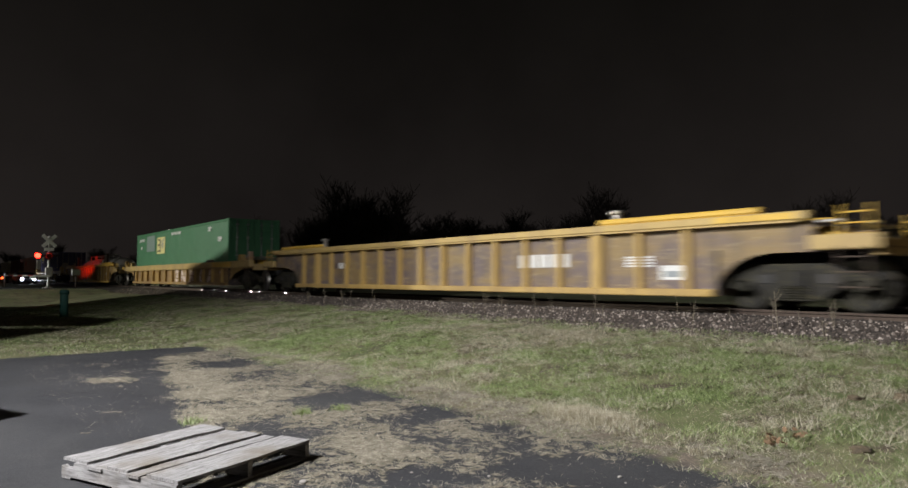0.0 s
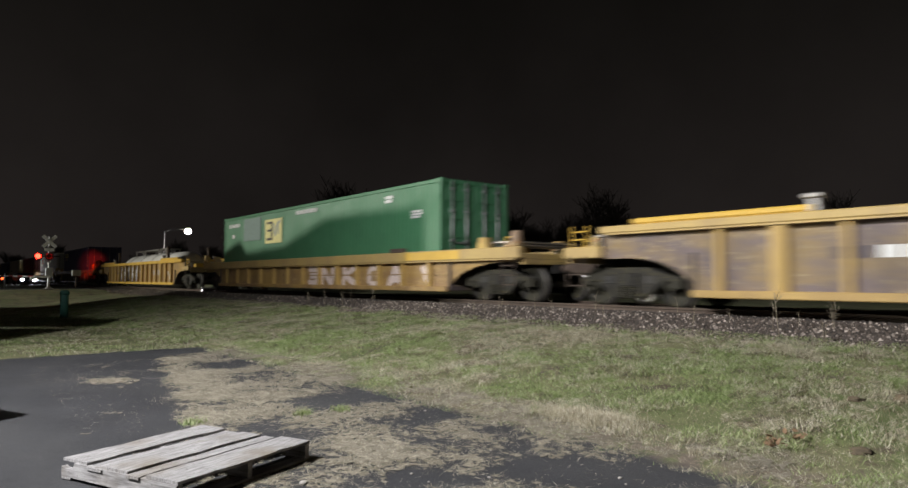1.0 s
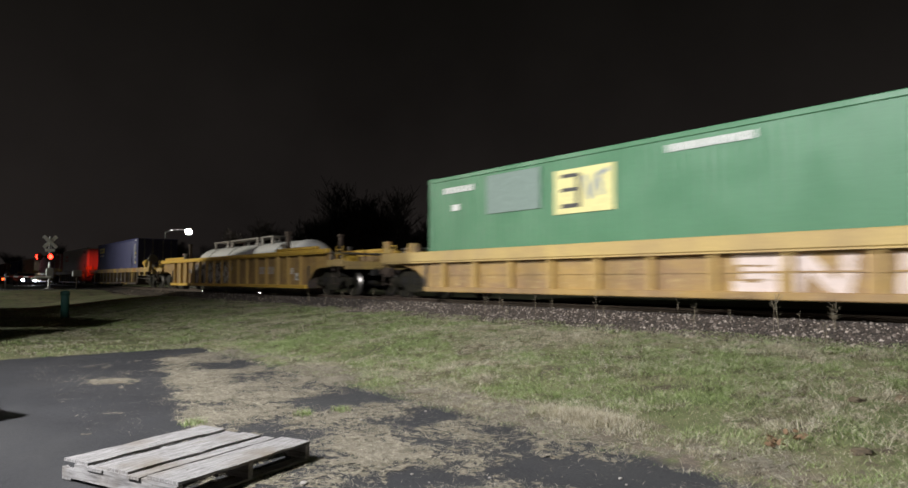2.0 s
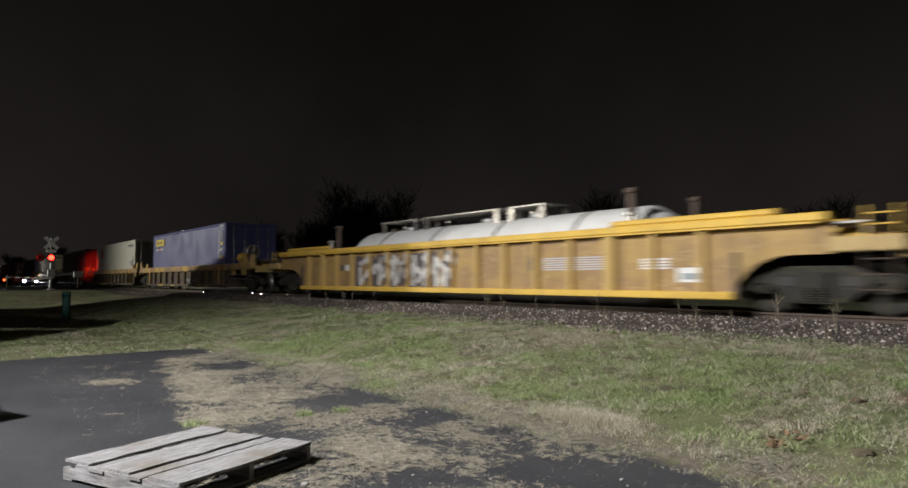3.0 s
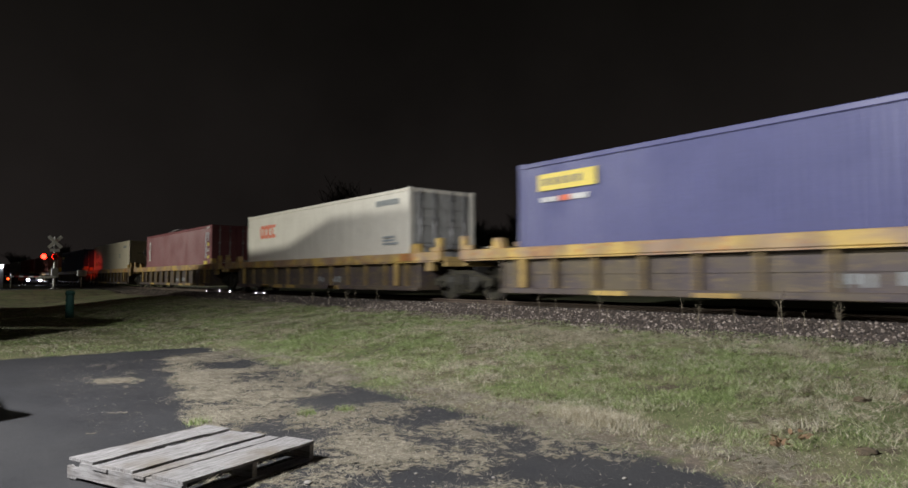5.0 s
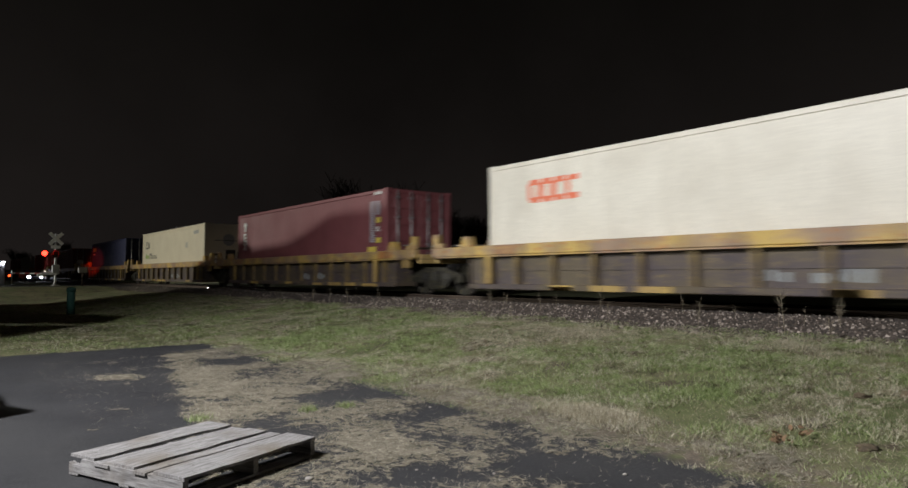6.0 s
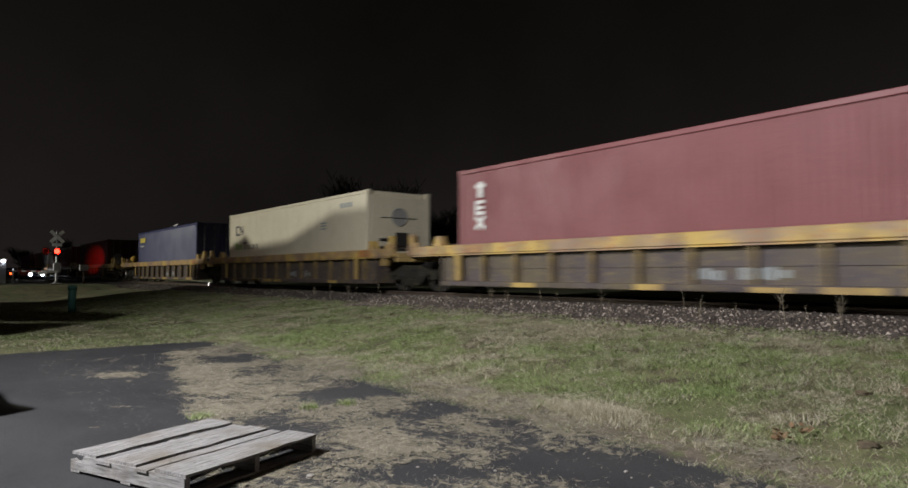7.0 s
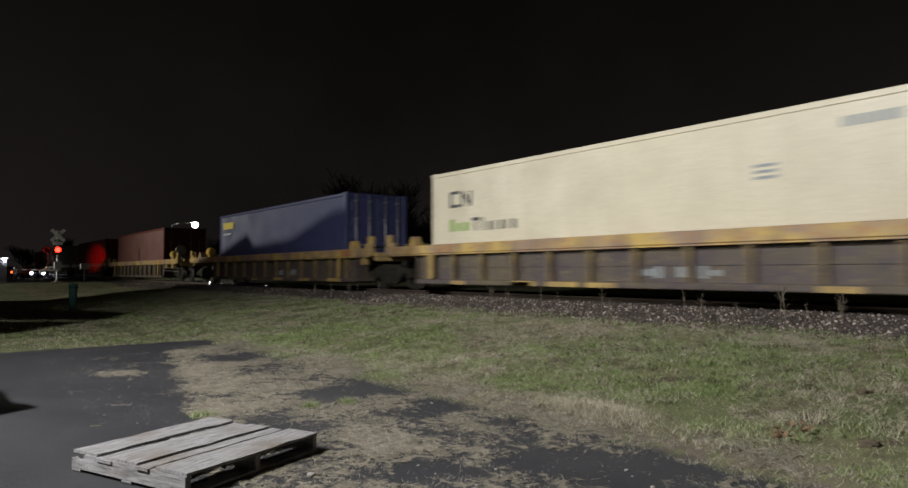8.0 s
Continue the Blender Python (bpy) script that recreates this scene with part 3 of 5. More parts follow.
def container(name, label, at, length, paint, doors="right", pitch=0.28, depth=0.036, flat=False, high=2.896, door_paint=None, base=0.28):
    """Ribbed steel box with corner posts, rails, castings, doors and lock rods."""
    box_ = tagged(empty(name), label, "shipping container", "containers on the train")
    h, w = length / 2, 1.219
    z0, z1 = base, base + high
    for s in (-1, 1):
        bm = bmesh.new()
        pts, x, out = [], -h + 0.16, True
        if flat:
            pts = [(-h + 0.15, 0.0)]
            n = int((2 * h - 0.3) / 0.61)
            for i in range(1, n + 1):
                xx = -h + 0.15 + (2 * h - 0.3) * i / (n + 1)
                pts += [(xx - 0.006, 0.0), (xx - 0.003, 0.006), (xx + 0.003, 0.006), (xx + 0.006, 0.0)]
            pts.append((h - 0.15, 0.0))
        else:
            while x < h - 0.16:
                pts += [(x, 0.0), (x + pitch * 0.25, 0.0), (x + pitch * 0.5, depth), (x + pitch * 0.75, depth)]
                x += pitch
            pts.append((h - 0.15, 0.0))
        lo = [bm.verts.new((px, s * (w - 0.02 - d), z0 + 0.14)) for px, d in pts]
        hi = [bm.verts.new((px, s * (w - 0.02 - d), z1 - 0.10)) for px, d in pts]
        for a, b, c, d in zip(lo, lo[1:], hi[1:], hi):
            bm.faces.new((a, b, c, d) if s < 0 else (d, c, b, a))
        part("side_wall", bm, paint, box_)
        bm = bmesh.new()
        box(bm, -h + 0.1, h - 0.1, *sorted((s * w, s * (w - 0.07))), z1 - 0.12, z1 - 0.015, bevel=0.012)
        box(bm, -h + 0.1, h - 0.1, *sorted((s * w, s * (w - 0.06))), z0 + 0.01, z0 + 0.16, bevel=0.012)
        part("side_rail", bm, paint, box_)
    bm = bmesh.new()
    box(bm, -h + 0.1, h - 0.1, -w + 0.03, w - 0.03, z1 - 0.05, z1 - 0.02)
    part("roof", bm, paint, box_)
    bm = bmesh.new()
    box(bm, -h + 0.1, h - 0.1, -w + 0.04, w - 0.04, z0 + 0.10, z0 + 0.15)
    part("floor", bm, "rust", box_)
    for sx in (-1, 1):
        for sy in (-1, 1):
            key = ("cpost", paint, high)
            m = pose(sx * (h - 0.085), sy * (w - 0.08), 0, 0, 0, 0)
            if key not in SHARED:
                SHARED[key] = block("corner_post", box_, paint, -0.08, 0.08, -0.08, 0.08, z0, z1, bevel=0.015)
                SHARED[key].matrix_basis = m
                SHARED[key, "c"] = block("corner_casting", box_, paint, -0.09, 0.09, -0.085, 0.085, z1 - 0.118, z1 + 0.004, bevel=0.012)
                SHARED[key, "c"].matrix_basis = m
            else:
                share("corner_post", SHARED[key], box_, m)
                share("corner_casting", SHARED[key, "c"], box_, m)
    # front wall and doors
    sd = 1 if doors == "right" else -1
    bm = bmesh.new()
    for i in range(8):
        y = -1.06 + i * 0.265
        box(bm, *sorted((-sd * (h - 0.05), -sd * (h - 0.09))), y, y + 0.2, z0 + 0.16, z1 - 0.12)
    box(bm, *sorted((-sd * (h - 0.09), -sd * (h - 0.11))), -w + 0.1, w - 0.1, z0, z1 - 0.02)
    part("front_wall", bm, paint, box_)
    for s in (-1, 1):
        bm = bmesh.new()
        y0, y1 = sorted((s * 0.01, s * (w - 0.15)))
        box(bm, *sorted((sd * (h - 0.04), sd * (h - 0.09))), y0, y1, z0 + 0.12, z1 - 0.12, bevel=0.008)
        for k in range(5):
            zz = z0 + 0.3 + k * 0.5
            box(bm, *sorted((sd * (h - 0.042), sd * (h - 0.02))), y0 + 0.08, y1 - 0.08, zz, zz + 0.3, bevel=0.008)
        leaf = part("door", bm, door_paint or paint, box_)
        for yy in (0.32, 0.82):
            bm = bmesh.new()
            rod(bm, (sd * (h + 0.005), s * yy, z0 + 0.05), (sd * (h + 0.005), s * yy, z1 - 0.05), 0.022, sides=8)
            for zz in (z0 + 0.4, z0 + 1.2, z0 + 2.0, z0 + 2.6):
                box(bm, *sorted((sd * (h - 0.03), sd * (h + 0.03))), s * yy - 0.06, s * yy + 0.06, zz, zz + 0.06)
            part("lock_rod", bm, "aluminium", leaf, "galvanised lock rod")
        bm = bmesh.new()
        box(bm, *sorted((sd * (h + 0.0), sd * (h + 0.03))), s * 0.28, s * 0.62, z0 + 1.15, z0 + 1.19)
        part("door_handle", bm, "aluminium", leaf)
    bm = bmesh.new()
    box(bm, *sorted((sd * (h - 0.02), sd * (h - 0.14))), -w + 0.15, w - 0.15, z1 - 0.13, z1 - 0.01, bevel=0.01)
    part("door_header", bm, paint, box_)
    bm = bmesh.new()
    box(bm, *sorted((sd * (h - 0.02), sd * (h - 0.14))), -w + 0.15, w - 0.15, z0, z0 + 0.12, bevel=0.01)
    part("door_sill", bm, paint, box_)
    MOVERS.append((box_, at))
    return box_


def mark(parent, x0, x1, z0, z1, paint, name="marking", y=-1.226, label=""):
    """A flat marking on the side that faces the lot."""
    bm = bmesh.new()
    box(bm, x0, x1, y, y + 0.004, z0, z1)
    return part(name, bm, paint, parent, label)


def lettering(parent, text, x, z, size, paint, y=-1.226, name="lettering", spin=0.0, bold=0.0):
    cu = bpy.data.curves.new(name, "FONT")
    cu.body, cu.size, cu.extrude, cu.offset = text, size, 0.002, bold
    tmp = new("lettering_curve", cu)
    me = bpy.data.meshes.new_from_object(tmp.evaluated_get(bpy.context.evaluated_depsgraph_get()))
    bpy.data.objects.remove(tmp)
    me.materials.append(M[paint])
    ob = new(name, me)
    ob.parent = parent
    ob.matrix_basis = pose(x, y, z, 90, spin, 0)
    return ob


def bars(parent, x0, x1, z0, z1, n, paint, gap=0.35, name="marking_bar", upright=False):
    """Illegible writing as plain bars, each of its own length."""
    for i in range(n):
        if upright:
            p = (x1 - x0) / n
            mark(parent, x0 + i * p, x0 + (i + 1 - gap) * p, z0 + random.random() * 0.1 * (z1 - z0), z1, paint, name)
        else:
            p = (z1 - z0) / n
            mark(parent, x0, x1 - random.random() * 0.3 * (x1 - x0), z0 + i * p, z0 + (i + 1 - gap) * p, paint, name)


TALL = dict(zc=(1.39, 1.56), spacing=1.0, tall=True, trucks=(-9.4, 9.4))
front = well_car("well_car", "empty faded yellow well car with tall ribbed sides", 8.2, (-10.75, 10.75), (-9.7, 9.7), (-7.9, 8.0),
                 panels="panel", chord_mat="yellow_faded", rib_mat="yellow", **TALL)
car_a = well_car("well_car", "empty dusty yellow well car with tall ribbed sides", -14.28, (-10.75, 10.75), (-9.78, 9.78), (-7.8, 8.2),
                 panels="panel", chord_mat="yellow_faded", rib_mat="yellow", **TALL)
car_g = well_car("well_car", "yellow well car with pale spray-painted letters on its side", -37.0, (-10.67, 10.67), (-10.67, 10.67), (-8.6, 8.0),
                 (0.97, 1.27), "panel_warm", "yellow_faded", "yellow", (-9.6, 9.5), 1.25)
car_b = well_car("well_car", "bright yellow well car with silver spray-painted letters", -60.8, (-10.75, 10.75), (-9.72, 9.72), (-7.9, 8.2),
                 panels="panel_warm", chord_mat="yellow_bright", rib_mat="yellow_bright", **TALL)


def unit(label, at, first=False, last=False, panels="panel_grey"):
    left, right = (-9.95 if last else -8.05), (9.95 if first else 8.05)
    tr = [-8.4] if not last else [-8.9]
    if first:
        tr.append(8.9)
    u = well_car("articulated_well_unit", label, at, (left, right), (left + 0.05, right - 0.05), (-6.5, 6.9), (0.98, 1.25), panels,
                    "chord", "post_grimy", tr, 1.12, arched=False, couplers=(last, first))
    for x in (-5.75, 5.9):
        block("well_end_post", u, "post_yellow", x - 0.09, x + 0.09, -1.50, -1.40, 0.34, 0.98, bevel=0.015, label="bright yellow post at the well's end")
        block("chord_patch", u, "chord_orange", x + 0.25, x + 0.95, -1.514, -1.50, 1.03, 1.23, bevel=0.004, label="orange primed patch of the chord")
    for x in (7.55, 8.75) if first else (7.45,):
        block("hanger", u, "post_yellow", x - 0.16, x + 0.16, -1.46, -1.30, 0.74, 1.0, bevel=0.02, label="yellow bracket under the platform")
    if first:
        for z in (0.62, 0.80):
            bm = bmesh.new()
            rod(bm, (6.95, -1.40, z), (9.8, -1.40, z - 0.06), 0.016, sides=6)
            part("brake_pipe", bm, "steel", u, "thin steel brake pipe")
    return u


UNITS = []
GRIMY = "grimy articulated well unit with a yellow top chord"
for i in range(5):
    UNITS.append(unit(GRIMY, -83.05 - i * 16.8, i == 0, i == 4))
for i in range(4):
    unit(GRIMY, -172.3 - i * 16.8, i == 0)

c_green = container("container", "long green domestic container with a yellow square emblem", -37.64, 16.15, "green", pitch=0.20, depth=0.011, base=0.34)
c_blue = container("container", "blue high-cube container with yellow lettering", -83.1, 12.19, "blue")
c_oocl = container("container", "off-white container with an orange-red emblem", -99.76, 12.19, "white", flat=True, door_paint="grey")
c_mar = container("container", "maroon container with white side lettering", -116.6, 12.19, "maroon")
c_cn = container("container", "cream insulated container with dark lettering", -133.4, 12.19, "cream", flat=True, door_paint="cream", doors="left")
bm = bmesh.new()
box(bm, 6.05, 6.09, -1.06, 1.06, 0.45, 3.0, bevel=0.01)
part("cooling_panel", bm, "cream", c_cn)
bm = bmesh.new()
lathe(bm, [(0.30, 6.085), (0.30, 6.115), (0.26, 6.115), (0.25, 6.095)], "x", 24, 0, (0, 0.0, 2.35))
part("fan_ring", bm, "grey", c_cn)
# black plates on the panel; their colour paints the shade of the cooling unit's recesses
for y0, y1, z0, z1, nm in ((-0.15, 0.35, 1.25, 1.85, "compressor_bay"), (0.45, 0.75, 1.3, 1.75, "control_box"), (-0.75, -0.4, 1.55, 1.65, "handle_slot"),
                           (-0.75, -0.4, 1.3, 1.4, "handle_slot"), (-0.7, 0.7, 2.3, 2.33, "cable_duct")):
    bm = bmesh.new()
    box(bm, 6.085, 6.112, y0, y1, z0, z1, bevel=0.01)
    part(nm, bm, "black", c_cn, "raised black plate, its colour giving the shade of a recess")
c_blue2 = container("container", "navy blue container with a small yellow mark", -150.4, 12.19, "navy")
c_br = container("container", "brown container with white door markings", -172.3, 12.19, "brown")
c_red = container("container", "red container with plain ribbed sides", -189.1, 12.19, "red")
c_far = container("container", "dull grey container with ribbed sides", -205.8, 12.19, "grey")
c_far2 = container("container", "faded maroon container with ribbed sides", -222.6, 12.19, "maroon")


def tank_container(at):
    tank = tagged(empty("tank_container"), "white tank shell with raised steel walkways lying in the well car", "tank container", "containers on the train")
    bm = bmesh.new()
    prof = [(0.05, -5.95), (0.5, -5.9), (0.9, -5.72), (1.10, -5.35)] + [(1.10, -5.2 + i * 1.3) for i in range(9)] + [(1.10, 5.35), (0.9, 5.72), (0.5, 5.9), (0.05, 5.95)]
    lathe(bm, prof, "x", 40, 0, (0, 0, 1.0))
    bmesh.ops.recalc_face_normals(bm, faces=bm.faces[:])
    part("shell", bm, "tank", tank, "glossy white tank shell with stains")
    for x in (-3.9, -1.3, 1.3, 3.9):
        bm = bmesh.new()
        lathe(bm, [(1.102, -0.04), (1.118, -0.04), (1.118, 0.04), (1.102, 0.04)], "x", 40, 0, (x, 0, 1.0))
        part("band", bm, "steel", tank)
    for x0, x1 in ((-4.6, -2.6), (-2.3, 1.0), (1.3, 2.6)):
        bm = bmesh.new()
        box(bm, x0, x1, -0.45, 0.45, 2.33, 2.38, bevel=0.01)
        for x in (x0 + 0.12, x1 - 0.12):
            for y in (-0.4, 0.4):
                box(bm, x - 0.08, x + 0.08, y - 0.03, y + 0.03, 2.0, 2.33)
        part("walkway", bm, "steel", tank, "raised steel walkway")
    for x in (-3.5, 0.2, 2.0):
        bm = bmesh.new()
        lathe(bm, [(0.22, 2.05), (0.22, 2.16), (0.18, 2.19)], "z", 20, 0, (x, 0, 0))
        part("manhole", bm, "aluminium", tank)
    for x in (-6.15, 5.6):
        for y in (-1.12, 1.12):
            bm = bmesh.new()
            box(bm, x - 0.07, x + 0.07, y - 0.07, y + 0.07, 0.28, 2.30, bevel=0.015)
            box(bm, x - 0.1, x + 0.1, y - 0.1, y + 0.1, 2.24, 2.34, bevel=0.015)
            part("frame_post", bm, "rust", tank, "rusty frame post")
        for s in (-1, 1):
            bm = bmesh.new()
            rod(bm, (x, s * 1.05, 0.5), (x * 0.85, s * 0.75, 1.0), 0.05)
            part("brace", bm, "steel", tank)
    for s in (-1, 1):
        block("base_rail", tank, "steel", -5.9, 5.9, *sorted((s * 1.0, s * 1.15)), 0.28, 0.42)
    MOVERS.append((tank, at))
    return tank


tank = tank_container(-60.4)

# ---- markings ----
def stroke(parent, a, b, width, paint, y, name="spray_stroke"):
    """A flat painted stroke from a to b on a side, with a ragged outline."""
    a, b = Vector(a), Vector(b)
    d = (b - a).normalized()
    n = Vector((-d.y, d.x)) * width / 2
    m = 6
    left, right = [], []
    for i in range(m + 1):
        p = a + (b - a) * (i / m)
        u = random.uniform(0.75, 1.15)
        left.append(p + n * u)
        right.append(p - n * random.uniform(0.75, 1.15))
    bm = bmesh.new()
    prism(bm, [(p.x, p.y) for p in left + right[::-1]], y, y + 0.003)
    return part(name, bm, paint, parent)


# green container: square emblem, grey patch, bars of illegible writing
mark(c_green, -2.81, -1.21, 1.93, 2.88, "mark_cream", "emblem", label="pale yellow square emblem")
for x0, x1, z0, z1 in ((-2.62, -2.12, 2.05, 2.14), (-2.62, -2.12, 2.40, 2.48), (-2.62, -2.12, 2.70, 2.78), (-2.20, -2.08, 2.05, 2.75)):
    mark(c_green, x0, x1, z0, z1, "mark_black", "emblem_bar", y=-1.231)
for a, b in (((-1.98, 2.70), (-1.82, 2.20)), ((-1.82, 2.20), (-1.62, 2.70)), ((-1.62, 2.70), (-1.52, 2.25)), ((-1.62, 2.68), (-1.34, 2.76))):
    stroke(c_green, a, b, 0.10, "mark_grey", -1.232, "emblem_stroke")
mark(c_green, -5.05, -3.25, 2.12, 3.05, "mark_faint", "faded_patch", label="faded grey patch")
bars(c_green, 0.0, 1.7, 2.87, 3.02, 14, "mark_white", 0.3, upright=True)
bars(c_green, -6.74, -5.5, 2.76, 2.92, 8, "mark_white", 0.3, upright=True)
mark(c_green, -6.4, -6.1, 2.30, 2.46, "mark_white")
bars(c_green, 6.03, 6.5, 2.77, 3.0, 2, "mark_white", 0.2)
bars(c_green, 7.40, 7.93, 2.23, 2.46, 3, "mark_white", 0.25)
for ob in c_green.children:
    if ob.name.split(".")[0] in ("emblem", "emblem_bar", "emblem_stroke", "faded_patch", "marking", "marking_bar"):
        ob.location.x -= 0.66
# blue container
mark(c_blue, -5.44, -3.79, 2.49, 2.86, "mark_yellow", "emblem", label="yellow brand panel with blue bars")
for i in range(5):
    mark(c_blue, -5.28 + i * 0.24, -5.16 + i * 0.24, 2.60, 2.76, "navy", "emblem_bar", y=-1.231)
bars(c_blue, -5.36, -4.85, 2.23, 2.34, 4, "mark_white", 0.3, upright=True)
mark(c_blue, -4.80, -4.52, 2.23, 2.35, "mark_orange")
bars(c_blue, -4.48, -4.0, 2.23, 2.35, 4, "mark_white", 0.25, upright=True)
for c in (c_blue, c_mar):
    bars(c, 5.17, 5.46, 1.56, 2.84, 22, "mark_dim", 0.35)
    bars(c, 5.50, 5.75, 2.40, 2.83, 7, "mark_dim", 0.35)
    mark(c, 5.50, 5.76, 2.15, 2.31, "mark_yellow")
    bars(c, 5.50, 5.75, 1.89, 2.04, 3, "mark_white", 0.3)
    mark(c, 5.50, 5.78, 1.54, 1.69, "mark_yellow")
    bars(c, 5.40, 5.85, 3.0, 3.10, 6, "mark_white", 0.3, upright=True)
mark(c_mar, 5.04, 5.56, 1.20, 1.42, "mark_yellow", "plate", y=-1.236)
# maroon container: three tall white letters stacked, drawn as plain shapes
for x0, x1, z0, z1 in ((-5.32, -5.14, 2.41, 2.80), (-5.42, -5.04, 2.66, 2.74),
                       (-5.42, -5.30, 2.02, 2.32), (-5.42, -5.06, 1.98, 2.06), (-5.42, -5.06, 2.26, 2.34), (-5.36, -5.08, 2.12, 2.19)):
    mark(c_mar, x0, x1, z0, z1, "mark_white", "emblem_bar")
for a, b in (((-5.40, 1.63), (-5.06, 1.94)), ((-5.40, 1.94), (-5.06, 1.63))):
    stroke(c_mar, a, b, 0.11, "mark_white", -1.227, "emblem_stroke")
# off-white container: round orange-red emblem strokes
for x in (-4.70, -4.32, -3.94, -3.56):
    for a, b in (((x, 2.25), (x, 2.62)), ((x, 2.64), (x + 0.30, 2.64)), ((x, 2.24), (x + 0.30, 2.24))) + ((((x + 0.3, 2.25), (x + 0.3, 2.62)),) if x < -4.2 else ()):
        stroke(c_oocl, a, b, 0.13, "mark_orange", -1.204, "emblem_stroke")
bars(c_oocl, 4.3, 5.6, 2.72, 2.90, 9, "mark_grey", 0.3, upright=True)
bars(c_oocl, 4.7, 5.6, 1.55, 1.85, 3, "mark_grey", 0.4)
# cream container: two dark strokes, a green and a black word as bars
for x0, x1, z0, z1 in ((-5.32, -4.92, 2.55, 2.63), (-5.32, -5.22, 2.24, 2.60), (-5.32, -4.88, 2.20, 2.28), (-4.84, -4.76, 2.20, 2.60), (-4.50, -4.42, 2.20, 2.60)):
    mark(c_cn, x0, x1, z0, z1, "mark_black", "emblem_bar", y=-1.204)
stroke(c_cn, (-4.80, 2.60), (-4.46, 2.22), 0.09, "mark_black", -1.204, "emblem_stroke")
for i in range(3):
    mark(c_cn, -5.32 + i * 0.29, -5.10 + i * 0.29, 1.58, 1.90 if i == 0 else 1.80, "mark_green", "word_bar", y=-1.204)
mark(c_cn, -4.42, -4.10, 1.82, 1.90, "mark_black", "word_bar", y=-1.204)
mark(c_cn, -4.30, -4.22, 1.56, 1.82, "mark_black", "word_bar", y=-1.205)
for i in range(6):
    mark(c_cn, -4.02 + i * 0.22, -3.95 + i * 0.22 + (0.05 if i % 2 else 0), 1.56, 1.88 if i == 0 else 1.78, "mark_black", "word_bar", y=-1.204)
for i in range(7):
    mark(c_cn, 4.32 + i * 0.12, 4.40 + i * 0.12, 2.70, 2.86, "mark_grey", "word_bar", y=-1.204)
for z in (2.05, 2.15, 2.25):
    mark(c_cn, 2.94, 3.32, z, z + 0.05, "mark_grey", "word_bar", y=-1.204)
mark(c_blue2, -5.6, -4.3, 2.50, 2.80, "mark_yellow", "emblem")
bars(c_blue2, -5.5, -4.6, 2.22, 2.32, 6, "mark_white", 0.3, upright=True)

# pale sprayed strokes on the lower yellow car
YS = -1.345
for a, b in (((0.0, 0.40), (0.75, 0.40)), ((0.55, 0.35), (0.80, 0.92)), ((0.05, 0.88), (0.75, 0.88)), ((0.15, 0.64), (0.62, 0.64)),
             ((1.0, 0.32), (1.10, 0.92)), ((1.10, 0.90), (1.65, 0.36)), ((1.70, 0.32), (1.80, 0.92)),
             ((2.50, 0.32), (2.55, 0.92)), ((2.62, 0.62), (3.25, 0.92)), ((2.62, 0.62), (3.30, 0.36)),
             ((4.05, 0.40), (4.10, 0.84)), ((4.10, 0.86), (4.48, 0.88)), ((4.54, 0.84), (4.52, 0.40)), ((4.48, 0.38), (4.10, 0.36)),
             ((5.15, 0.32), (5.50, 0.92)), ((5.50, 0.92), (5.85, 0.32)), ((5.30, 0.52), (5.70, 0.52)), ((6.80, 0.88), (7.05, 0.45))):
    stroke(car_g, a, b, 0.20, "mark_pale", YS)
# block on the top chord and brighter repainted lengths
bm = bmesh.new()
box(bm, 5.45, 6.10, -1.53, -1.36, 1.26, 1.38, bevel=0.02)
part("chord_block", bm, "rust", car_g, "rusty block on the top chord")
for c, x0, x1 in ((car_g, 6.2, 8.6), (car_b, 6.3, 6.9), (car_b, 9.0, 9.7), (car_a, 8.3, 9.6)):
    bm = bmesh.new()
    z0, z1 = (1.03, 1.24) if c is car_g else (1.44, 1.54)
    box(bm, x0, x1, -1.514, -1.50, z0, z1, bevel=0.004)
    part("repainted_length", bm, "yellow_bright", c, "brighter repainted length of the chord")
# silver and dark strokes on the bright yellow car
rng = random.Random(4)
x = -4.0
while x < 0.7:
    stroke(car_b, (x + rng.uniform(-0.1, 0.2), 0.36), (x + rng.uniform(-0.2, 0.3), 1.28), 0.50, "mark_purple", YS)
    stroke(car_b, (x + rng.uniform(-0.05, 0.2), 0.38), (x + rng.uniform(-0.05, 0.35), rng.uniform(0.9, 1.30)), 0.16, "mark_silver", YS - 0.006)
    stroke(car_b, (x, rng.uniform(0.9, 1.2)), (x + 0.45, rng.uniform(0.7, 1.2)), 0.17, "mark_silver", YS - 0.010)
    x += 0.48
for x in (-3.35, -2.35, -1.35, -0.35, 0.65):
    for z0, z1, paint in ((0.38, 0.62, "mark_purple"), (0.62, 0.86, "mark_silver"), (0.86, 1.02, "mark_purple"), (1.02, 1.30, "mark_silver")):
        stroke(car_b, (x + rng.uniform(-0.02, 0.02), z0 + rng.uniform(-0.05, 0.05)), (x, z1), 0.09, paint, -1.4640 if paint == "mark_purple" else -1.4665)
